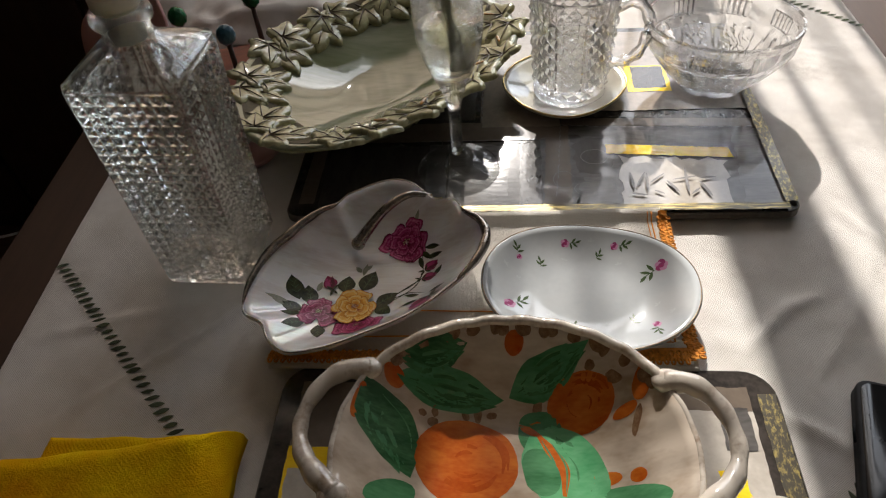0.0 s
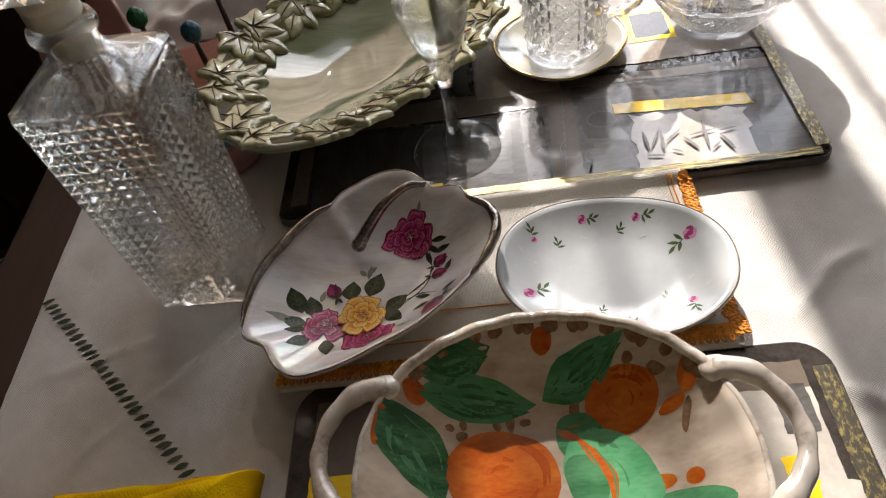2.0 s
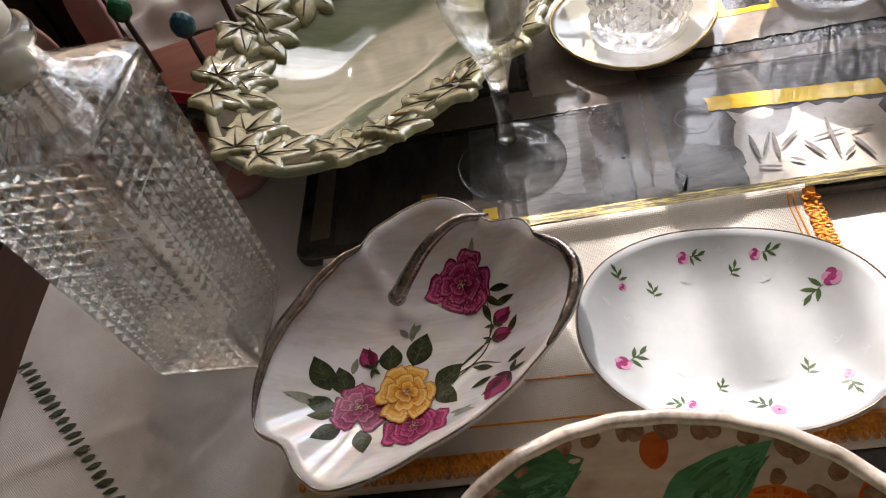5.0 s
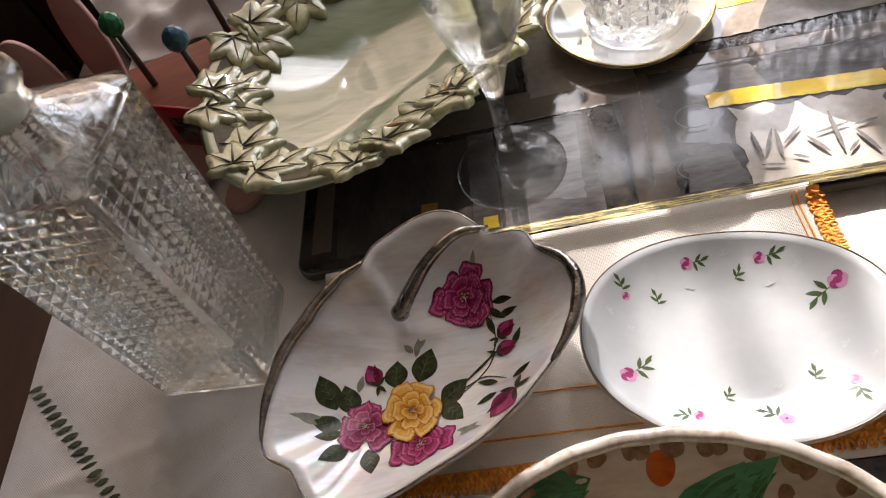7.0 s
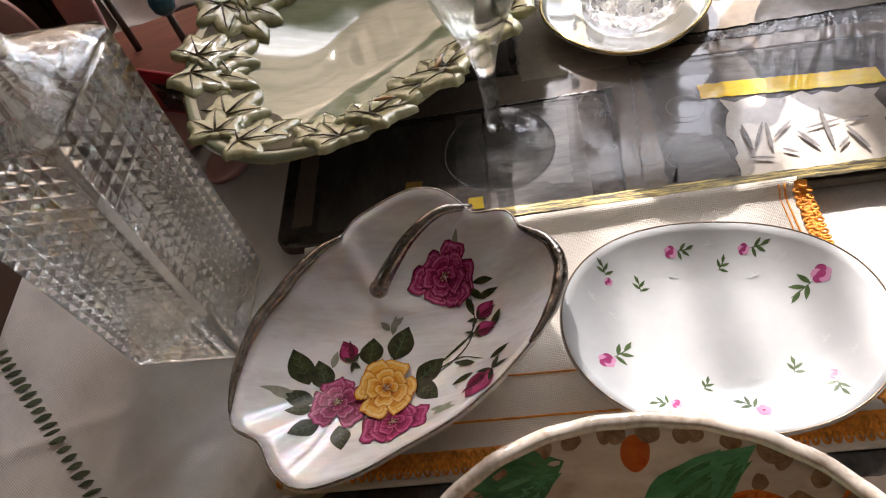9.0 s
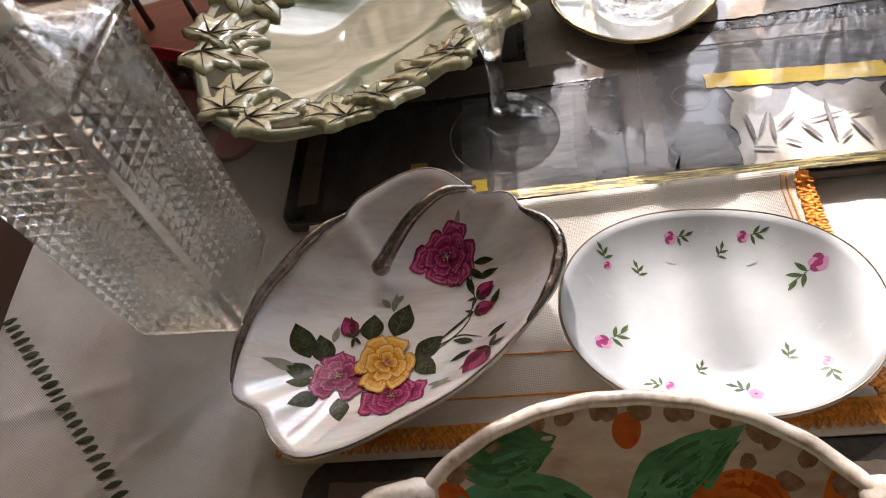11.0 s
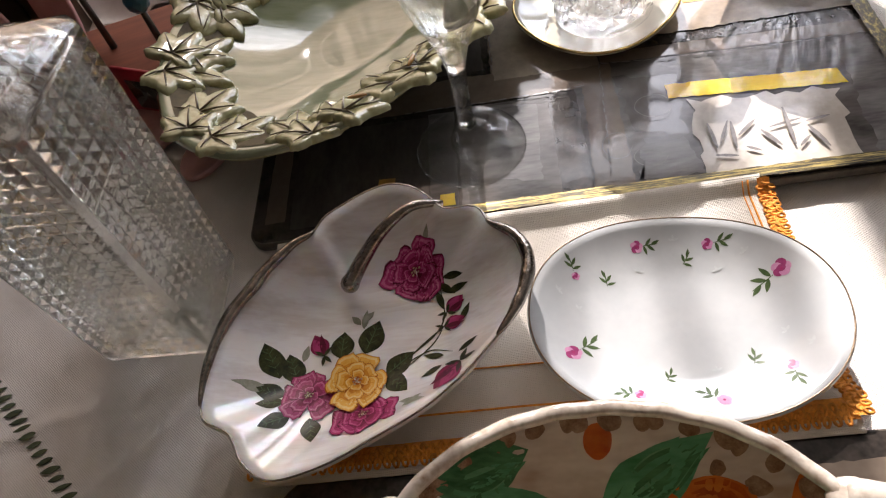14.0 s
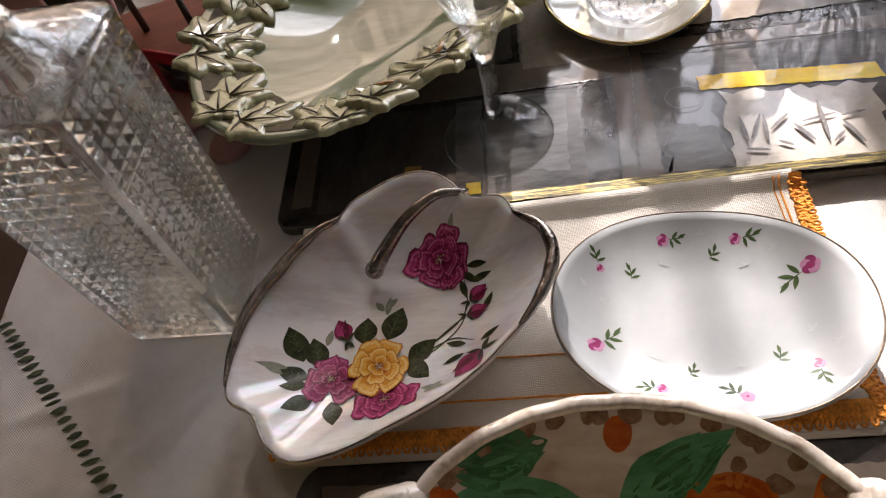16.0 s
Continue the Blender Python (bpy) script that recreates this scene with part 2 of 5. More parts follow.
STALK = mat("plant_stalk", (0.10, 0.10, 0.05), (0.20, 0.21, 0.10), rough=0.6, scale=90, stretch=(1, 1, 0.3))
PEARL = mat("cream_pearl_glaze", (0.72, 0.69, 0.58), (0.62, 0.60, 0.50), rough=0.12, scale=22, coat=0.5)
PHONE = mat("black_phone_glass", (0.008, 0.008, 0.009), (0.012, 0.012, 0.013), rough=0.14, scale=60, rvar=0.05, spec=0.25)
PHONECASE = mat("black_rubber", (0.008, 0.008, 0.009), (0.014, 0.014, 0.015), rough=0.6, scale=200, spec=0.15)
PINK = mat("pink_painted_wood", (0.50, 0.27, 0.25), (0.44, 0.23, 0.21), rough=0.5, scale=50, bump=0.1)
REDCARD = mat("red_card", (0.42, 0.015, 0.03), (0.32, 0.01, 0.02), rough=0.4, scale=60)
REDWOOD = mat("red_brown_wood", (0.22, 0.055, 0.022), (0.13, 0.03, 0.012), rough=0.75, scale=30, stretch=(0.4, 5, 1), mix=0.8)
GREENBEAD = mat("green_bead", (0.015, 0.16, 0.06), (0.01, 0.11, 0.04), rough=0.22, scale=80)
BLUEBEAD = mat("blue_bead", (0.03, 0.11, 0.17), (0.02, 0.08, 0.13), rough=0.3, scale=80)
STICK = mat("brown_stick", (0.10, 0.075, 0.06), (0.06, 0.045, 0.035), rough=0.5, scale=90, stretch=(1, 1, 0.15))
PAPER = mat("white_tissue", (0.72, 0.69, 0.67), (0.64, 0.61, 0.59), rough=0.85, scale=25, bump=0.5, bscale=40)
FLOORWOOD = mat("dark_floor_wood", (0.13, 0.075, 0.042), (0.085, 0.046, 0.025), rough=0.45, scale=12, stretch=(0.3, 4, 1), mix=0.8, piece=0.15)
DARKWOOD = mat("dark_cabinet_wood", (0.05, 0.025, 0.013), (0.03, 0.015, 0.008), rough=0.4, scale=14, stretch=(4, 4, 0.4), mix=0.8)
TABLEWOOD = mat("table_wood", (0.065, 0.033, 0.019), (0.042, 0.021, 0.012), rough=0.6, scale=14, stretch=(4, 0.4, 1), mix=0.8)
WALLPAINT = mat("wall_paint", (0.30, 0.24, 0.18), (0.25, 0.195, 0.145), rough=0.9, scale=6)
CEILPAINT = mat("ceiling_paint", (0.52, 0.48, 0.43), (0.47, 0.43, 0.38), rough=0.9, scale=6)
FRAMEWHITE = mat("window_paint", (0.75, 0.74, 0.71), (0.68, 0.67, 0.64), rough=0.5, scale=20)
SHEER = thin("sun_filter_net", 0.52)
DRAPE = thin("sun_block_curtain", 0.02, (0.31, 0.235, 0.175))


# ---- mesh helpers ----
def link(name, me, material, parent=None, label=""):
    ob = new(name, me)
    for m in material if isinstance(material, (list, tuple)) else [material]:
        me.materials.append(m)
    if parent is not None:
        ob.parent = parent
    if label:
        ob["label"] = label
    return ob


def raw(name, verts, faces, material, parent=None, label="", smooth=True, index=None):
    me = bpy.data.meshes.new(name)
    me.from_pydata([tuple(v) for v in verts], [], faces)
    me.polygons.foreach_set("use_smooth", [smooth] * len(me.polygons))
    ob = link(name, me, material, parent, label)
    if index is not None:
        me.polygons.foreach_set("material_index", index)
    me.update()
    return ob


def part(name, bm, material, parent=None, label="", smooth=True):
    me = bpy.data.meshes.new(name)
    bmesh.ops.recalc_face_normals(bm, faces=bm.faces)
    bm.to_mesh(me)
    bm.free()
    me.polygons.foreach_set("use_smooth", [smooth] * len(me.polygons))
    return link(name, me, material, parent, label)


def thing(name, x, y, z, label, category, turn=0.0, group="", kind=""):
    ob = new(name)
    ob.matrix_world = pose(x, y, z, 0, 0, turn)
    ob.empty_display_size = 0.02
    return tagged(ob, label, category, group, kind)


def box(x0, x1, y0, y1, z0, z1, bevel=0.0, seg=2):
    bm = bmesh.new()
    bmesh.ops.create_cube(bm, size=1.0, matrix=Matrix.Translation(((x0 + x1) / 2, (y0 + y1) / 2, (z0 + z1) / 2)) @ Matrix.Diagonal((x1 - x0, y1 - y0, z1 - z0, 1)))
    if bevel:
        bmesh.ops.bevel(bm, geom=bm.edges[:], offset=bevel, segments=seg, affect="EDGES", profile=0.5)
    return bm


def tube(points, radii, sides=10, closed=False):
    """Verts and faces of a tube along points."""
    pts = [Vector(p) for p in points]
    n = len(pts)
    radii = radii if isinstance(radii, (list, tuple)) else [radii] * n
    verts, faces = [], []
    up = Vector((0.03, 0.02, 1))
    for i, p in enumerate(pts):
        a = pts[(i + 1) % n] if closed or i < n - 1 else p
        b = pts[i - 1] if closed or i > 0 else p
        d = (a - b).normalized()
        u = d.cross(up)
        u = u.normalized() if u.length > 0.05 else d.cross(Vector((1, 0, 0))).normalized()
        v = u.cross(d).normalized()
        for k in range(sides):
            q = 2 * math.pi * k / sides
            verts.append(p + radii[i] * (math.cos(q) * u + math.sin(q) * v))
    for i in range(n if closed else n - 1):
        for k in range(sides):
            j, l = (i + 1) % n, (k + 1) % sides
            faces.append((i * sides + k, i * sides + l, j * sides + l, j * sides + k))
    if not closed:
        faces.append(tuple(range(sides))[::-1])
        faces.append(tuple((n - 1) * sides + k for k in range(sides)))
    return verts, faces


def lathe(profile, sides=64):
    """Verts and faces of a closed turned shape from (radius, height) pairs."""
    verts, faces = [], []
    for r, z in profile:
        for k in range(sides):
            a = 2 * math.pi * k / sides
            verts.append((r * math.cos(a), r * math.sin(a), z))
    n = len(profile)
    for i in range(n - 1):
        for k in range(sides):
            l = (k + 1) % sides
            faces.append((i * sides + k, i * sides + l, (i + 1) * sides + l, (i + 1) * sides + k))
    faces.append(tuple(range(sides))[::-1])
    faces.append(tuple((n - 1) * sides + k for k in range(sides)))
    return verts, faces


def spline(points, n):
    """n points along a smooth curve through the given ones."""
    p = [Vector(q) for q in points]
    p = [2 * p[0] - p[1]] + p + [2 * p[-1] - p[-2]]
    out = []
    for i in range(n):
        s = i / (n - 1) * (len(p) - 3)
        k = min(int(s), len(p) - 4)
        u = s - k
        a, b, c, d = p[k:k + 4]
        out.append(0.5 * ((2 * b) + (c - a) * u + (2 * a - 5 * b + 4 * c - d) * u * u + (3 * b - a - 3 * c + d) * u ** 3))
    return out


def ring_radius(values):
    """A smooth closed radius by angle through evenly spaced values."""
    n = len(values)

    def radius(a):
        s = (a / (2 * math.pi) * n) % n
        k = int(s)
        u = s - k
        p0, p1, p2, p3 = (values[(k + j - 1) % n] for j in range(4))
        return 0.5 * (2 * p1 + (p2 - p0) * u + (2 * p0 - 5 * p1 + 4 * p2 - p3) * u * u + (3 * p1 - p0 - 3 * p2 + p3) * u ** 3)
    return radius


class Dish:
    """A hollow dish: outline radius by angle, rim height by angle, and the rise of the wall from its middle outward."""

    def __init__(self, radius, rim, floor, flat, power, thick):
        self.radius, self.rim, self.floor, self.flat, self.power, self.thick = radius, rim, floor, flat, power, thick

    def z(self, s, a):
        k = max(0.0, (s - self.flat) / (1 - self.flat))
        return self.floor + (self.rim(a) - self.floor) * k ** self.power

    def at(self, x, y):
        a = math.atan2(y, x)
        return self.z(min(1.0, math.hypot(x, y) / self.radius(a)), a)

    def mesh(self, sides=144, rings=18, foot=0.55):
        verts, faces = [(0, 0, self.z(0, 0))], []
        ss = [(i + 1) / rings for i in range(rings)]
        for s in ss:
            for k in range(sides):
                a = 2 * math.pi * k / sides
                r = s * self.radius(a)
                verts.append((r * math.cos(a), r * math.sin(a), self.z(s, a)))
        for s in ss[::-1]:
            for k in range(sides):
                a = 2 * math.pi * k / sides
                r = s * self.radius(a) + self.thick * (0.7 if s > self.flat else 0.0)
                z = self.z(s, a) - self.thick * (0.55 if s == 1.0 else 1.0)
                verts.append((r * math.cos(a), r * math.sin(a), max(0.0006, z) if s > foot else 0.0006))
        verts.append((0, 0, 0.0006))
        for k in range(sides):
            faces.append((0, 1 + k, 1 + (k + 1) % sides))
        for i in range(2 * rings - 1):
            for k in range(sides):
                l = (k + 1) % sides
                faces.append((1 + i * sides + k, 1 + (i + 1) * sides + k, 1 + (i + 1) * sides + l, 1 + i * sides + l))
        last = 1 + (2 * rings - 1) * sides
        for k in range(sides):
            faces.append((len(verts) - 1, last + (k + 1) % sides, last + k))
        return verts, faces

    def edge(self, a0, a1, n, lift=0.0, out=0.0):
        pts = []
        for i in range(n):
            a = a0 + (a1 - a0) * i / (n - 1)
            r = self.radius(a) + out
            pts.append((r * math.cos(a), r * math.sin(a), self.rim(a) + lift))
        return pts


class Paint:
    """Flat painted shapes laid over a dish's inside, each a hair above the one before."""

    def __init__(self, dish, lift=0.0003):
        self.dish, self.lift, self.verts, self.faces, self.index, self.count = dish, lift, [], [], [], 0

    def shape(self, pts, slot):
        cx, cy = sum(p[0] for p in pts) / len(pts), sum(p[1] for p in pts) / len(pts)
        self.count += 1
        up = self.lift + 0.000008 * self.count
        n, base = len(pts), len(self.verts)
        rings = (0.0, 0.34, 0.67, 1.0)
        self.verts.append((cx, cy, self.dish.at(cx, cy) + up))
        for s in rings[1:]:
            for x, y in pts:
                u, v = cx + s * (x - cx), cy + s * (y - cy)
                self.verts.append((u, v, self.dish.at(u, v) + up))
        for k in range(n):
            l = (k + 1) % n
            self.faces.append((base, base + 1 + k, base + 1 + l))
            self.index.append(slot)
            for i in range(2):
                o = base + 1 + i * n
                self.faces.append((o + k, o + n + k, o + n + l, o + l))
                self.index.append(slot)

    def blob(self, x, y, rx, ry, turn, slot, rough=0.06, n=20, seed=0):
        rnd = random.Random(seed + int(1e5 * abs(x + 3 * y)))
        w = [1 + rough * rnd.uniform(-1, 1) for _ in range(n)]
        c, s = math.cos(radians(turn)), math.sin(radians(turn))
        pts = []
        for k in range(n):
            a = 2 * math.pi * k / n
            f = (w[k] * 2 + w[k - 1] + w[(k + 1) % n]) / 4
            u, v = rx * f * math.cos(a), ry * f * math.sin(a)
            pts.append((x + c * u - s * v, y + s * u + c * v))
        self.shape(pts, slot)

    def leaf(self, x, y, length, width, turn, slot, teeth=0.0, n=12):
        """A pointed leaf from its stalk at (x, y) towards turn."""
        c, s = math.cos(radians(turn)), math.sin(radians(turn))
        pts = []
        for side in (1, -1):
            for k in range(n):
                u = k / n if side == 1 else 1 - k / n
                h = side * width * 0.5 * math.sin(math.pi * u ** 0.85) * (1 + teeth * math.sin(5.1 * u + 40 * x + side) + 0.5 * teeth * math.sin(13 * u + 90 * y))
                pts.append((x + c * u * length - s * h, y + s * u * length + c * h))
        self.shape(pts, slot)

    def line(self, pts, width, slot):
        """One brush line of even width along a smooth curve, thinner at its ends."""
        n = 5 * len(pts)
        p = spline([(q[0], q[1], 0) for q in pts], n)
        self.count += 1
        up, base = self.lift + 0.000008 * self.count, len(self.verts)
        for i in range(n):
            d = p[min(i + 1, n - 1)] - p[max(i - 1, 0)]
            w = Vector((-d.y, d.x, 0)).normalized() * width / 2 * min(1.0, 0.35 + 2.2 * min(i, n - 1 - i) / n)
            for q in (p[i] + w, p[i] - w):
                self.verts.append((q.x, q.y, self.dish.at(q.x, q.y) + up))
        for i in range(n - 1):
            self.faces.append((base + 2 * i, base + 2 * i + 1, base + 2 * i + 3, base + 2 * i + 2))
            self.index.append(slot)

    def petal(self, x, y, length, width, turn, tones, rnd):
        """One ruffled petal from its root at (x, y): dark at the root and edge, pale towards the lip, with fine veins."""
        c, s = math.cos(radians(turn)), math.sin(radians(turn))
        ruffle = [1 + 0.09 * rnd.uniform(-1, 1) for _ in range(18)]
        notch = rnd.uniform(0.04, 0.14)
        at = lambda u, h: (x + c * u - s * h, y + s * u + c * h)
        for grow, wide, tone in ((1.0, 1.0, 0), (0.975, 0.95, 2), (0.92, 0.84, 3), (0.82, 0.74, 2), (0.60, 0.62, 1), (0.34, 0.42, 0)):
            pts = []
            for k in range(18):
                a = 2 * math.pi * k / 18
                u = 0.5 - 0.5 * math.cos(a)
                dent = 1 - notch * math.exp(-((a - math.pi) / 0.45) ** 2)
                pts.append(at(length * grow * u * ruffle[k] * dent, 0.5 * width * wide * math.sin(a) * (0.45 + 0.75 * u) * ruffle[k]))
            self.shape(pts, tones[tone])
        for k in range(2):
            h = (k - 0.5) * width * 0.34 + rnd.uniform(-0.06, 0.06) * width
            self.line([at(length * 0.3, h * 0.4), at(length * 0.55, h * 0.9), at(length * rnd.uniform(0.7, 0.84), h * 1.15)], length * 0.03, tones[1])

    def rose(self, x, y, r, tones, heart, squash=0.85, seed=1):
        """A full-blown rose: three rings of overlapping petals round a heart. Yields after each petal."""
        rnd = random.Random(seed)
        for ring, (root, length, width, count) in enumerate(((0.20, 0.84, 1.0, 6), (0.08, 0.62, 0.72, 5), (0.03, 0.34, 0.40, 4))):
            for k in range(count):
                a = 2 * math.pi * (k + 0.45 * ring + rnd.uniform(-0.18, 0.18)) / count
                flat = math.hypot(math.cos(a), squash * math.sin(a))
                turn = math.degrees(math.atan2(squash * math.sin(a), math.cos(a)))
                self.petal(x + r * root * math.cos(a), y + r * root * squash * math.sin(a), r * length * flat * rnd.uniform(0.88, 1.1), r * width * rnd.uniform(0.85, 1.1), turn + rnd.uniform(-12, 12), tones, rnd)
                yield
        for k in range(9):
            a = 2.4 * k
            self.blob(x + r * 0.035 * k ** 0.7 * math.cos(a), y + r * 0.03 * k ** 0.7 * math.sin(a), r * 0.035, r * 0.03, 0, heart, 0.1, 6)
        yield

    def part(self, name, materials, parent, label=""):
        """Makes one part of what was drawn since the last one."""
        verts, faces, index = self.verts, self.faces, self.index
        self.verts, self.faces, self.index = [], [], []
        return raw(name, verts, faces, materials, parent, label, True, index)


# ---- the room ----
def build_room():
    x0, x1, y0, y1, z0, z1 = -2.2, 2.6, -2.2, WIN_Y, -0.75, 1.75
    # room shell out of view; the pale east wall is added to bounce light
    walls = [("wall_west", (x0 - 0.1, x0, y0, y1, z0, z1)), ("bounce_wall_east", (x1, x1 + 0.1, y0, y1, z0, z1)), ("wall_south", (x0, x1, y0 - 0.1, y0, z0, z1))]
    for name, b in walls:
        tagged(part(name, box(*b), WALLPAINT if name != "bounce_wall_east" else FRAMEWHITE, smooth=False), "unseen off-white wall added to bounce light onto the table" if name == "bounce_wall_east" else "plain dim beige painted room wall", "wall", kind="structure")
    north = thing("wall_north", 0, 0, 0, "beige painted wall round a wide window opening", "wall", kind="structure")
    for b in ((x0, WIN_X0, y1, y1 + 0.2, z0, z1), (WIN_X1, x1, y1, y1 + 0.2, z0, z1), (WIN_X0, WIN_X1, y1, y1 + 0.2, z0, WIN_Z0), (WIN_X0, WIN_X1, y1, y1 + 0.2, WIN_Z1, z1)):
        part("wall_piece", box(*b), WALLPAINT, north, smooth=False)
    tagged(part("ceiling", box(x0 - 0.1, x1 + 0.1, y0 - 0.1, y1 + 0.2, z1, z1 + 0.1), CEILPAINT, smooth=False), "plain off-white ceiling", "ceiling", kind="structure")
    floor = thing("floor", 0, 0, z0, "dark brown stained wooden plank floor", "floor", kind="structure")
    part("subfloor", box(x0, x1, y0, y1, -0.1, -0.022), DARKWOOD, floor, smooth=False)
    for i in range(34):
        for j in range(3):
            x = x0 + 0.07 + i * 0.14
            y = y0 - 0.3 + j * 1.6 + (0.5 if i % 2 else 0)
            ya, yb = max(y0, y), min(y1, y + 1.596)
            part("plank", box(x - 0.068, x + 0.068, ya, yb, -0.022, 0, 0.003, 1), FLOORWOOD, floor, smooth=False)
    win = thing("window_1", 0, WIN_Y + 0.1, 0, "white painted window frame with upright bars", "window", kind="structure")
    w0, w1 = WIN_X0, WIN_X1
    part("window_frame", box(w0, w0 + 0.06, -0.04, 0.04, WIN_Z0, WIN_Z1, 0.004), FRAMEWHITE, win)
    part("window_frame", box(w1 - 0.06, w1, -0.04, 0.04, WIN_Z0, WIN_Z1, 0.004), FRAMEWHITE, win)
    part("window_frame", box(w0 + 0.06, w1 - 0.06, -0.04, 0.04, WIN_Z1 - 0.06, WIN_Z1, 0.004), FRAMEWHITE, win)
    part("window_sill", box(w0, w1, -0.16, 0.04, WIN_Z0 - 0.03, WIN_Z0 + 0.004, 0.004), FRAMEWHITE, win)
    # bars out of view, spaced to cast the shadow bands on the cloth
    for x, w in ((0.425, 0.085), (0.505, 0.010), (0.60, 0.012), (0.86, 0.07)):
        part("mullion", box(x - w / 2, x + w / 2, -0.03, 0.03, WIN_Z0 + 0.004, WIN_Z1 - 0.06, 0.004), FRAMEWHITE, win)
    # unseen curtains with upright folds, added inside the window to shade and band the sun
    def curtain(xa, xb, y, amp, wave, material, name, label, category):
        n = int((xb - xa) / 0.004)
        verts, faces = [], []
        for i in range(n + 1):
            x = xa + (xb - xa) * i / n
            d = amp * math.sin(2 * math.pi * x / wave + 1.3 * math.sin(9 * x)) + 0.3 * amp * math.sin(2 * math.pi * x / (wave * 0.37))
            for z in (WIN_Z0 - 0.25, WIN_Z1 + 0.05):
                verts.append((x, y + d, z))
        for i in range(n):
            faces.append((2 * i, 2 * i + 2, 2 * i + 3, 2 * i + 1))
        tagged(raw(name, verts, faces, material), label, category)
    curtain(-0.80, 0.165, WIN_Y - 0.06, 0.022, 0.09, DRAPE, "curtain", "unseen thick cream curtain added to keep sun off the table's left", "curtain")
    curtain(0.16, 0.335, WIN_Y - 0.10, 0.012, 0.055, SHEER, "sun_filter_net", "unseen sheer white net curtain added to weaken the sun", "curtain")
    for xa, xb in ((0.190, 0.226), (0.262, 0.286), (0.314, 0.337)):
        curtain(xa, xb, WIN_Y - 0.125, 0.005, 0.02, SHEER, "sun_filter_net", "narrow unseen strip of sheer net added to band the sunlight", "curtain")
    curtain(0.545, 0.575, WIN_Y - 0.10, 0.008, 0.03, SHEER, "sun_filter_net", "narrow unseen strip of sheer net added to band the sunlight", "curtain")
    # this cabinet is added to fill the dark side of the room
    cab = thing("cabinet", -1.93, 0.6, -0.75, "tall dark brown wooden cabinet added to fill the room's dark side", "cabinet")
    part("body", box(-0.25, 0.25, -0.8, 0.8, 0.08, 1.6, 0.006), DARKWOOD, cab)
    part("plinth", box(-0.23, 0.23, -0.78, 0.78, 0.0, 0.08), DARKWOOD, cab)
    for s in (-1, 1):
        d = part("door", box(0.252, 0.272, 0.01 if s > 0 else -0.79, 0.79 if s > 0 else -0.01, 0.1, 1.58, 0.004), DARKWOOD, cab)
        part("handle", box(0.273, 0.29, s * 0.06 - 0.008, s * 0.06 + 0.008, 0.8, 0.92, 0.004), BROWNLINE, d)

    # made-up sideboard, a dark mass for the unlit background below the window
    side = thing("sideboard", -0.62, 1.70, -0.75, "made-up dark sideboard that darkens the background below the window", "sideboard")
    part("body", box(-0.62, 0.42, -0.20, 0.20, 0.06, 0.72, 0.004), DARKWOOD, side)
    part("top", box(-0.64, 0.44, -0.22, 0.22, 0.7205, 0.745, 0.005), DARKWOOD, side)
    part("plinth", box(-0.60, 0.40, -0.18, 0.18, 0.0, 0.0595), DARKWOOD, side)
    for k in range(3):
        d = part("door", box(-0.61 + 0.343 * k, -0.275 + 0.343 * k, -0.218, -0.202, 0.08, 0.70, 0.004), DARKWOOD, side)
        part("handle", box(-0.30 + 0.343 * k, -0.288 + 0.343 * k, -0.232, -0.2185, 0.36, 0.46, 0.003), BROWNLINE, d)
    v, f = tube(spline([(-1.60, 1.66, -0.746), (-1.36, 1.537, -0.746), (-1.20, 1.484, -0.746), (-1.04, 1.471, -0.746), (-0.90, 1.52, -0.746)], 30), 0.0035, 8)
    tagged(raw("cable", v, f, FRAMEWHITE), "thin pale cable lying on the dark floor", "cable")


build_room()


# ---- table, cloth ----
TX0, TX1, TY0, TY1 = -0.156, 0.607, -0.25, 1.30


def build_table():
    t = thing("table", 0, 0, -0.75, "brown wooden table under a white cloth", "table")
    part("tabletop", box(TX0 - 0.060, TX1 + 0.060, TY0 - 0.05, TY1 + 0.05, 0.715, 0.7445, 0.006, 3), TABLEWOOD, t)
    for x in (TX0 + 0.06, TX1 - 0.06):
        for y in (TY0 + 0.06, TY1 - 0.06):
            part("leg", box(x - 0.03, x + 0.03, y - 0.03, y + 0.03, 0, 0.62, 0.004), TABLEWOOD, t)
    part("apron", box(TX0 + 0.03, TX1 - 0.03, TY0 + 0.03, TY1 - 0.03, 0.62, 0.71), TABLEWOOD, t)


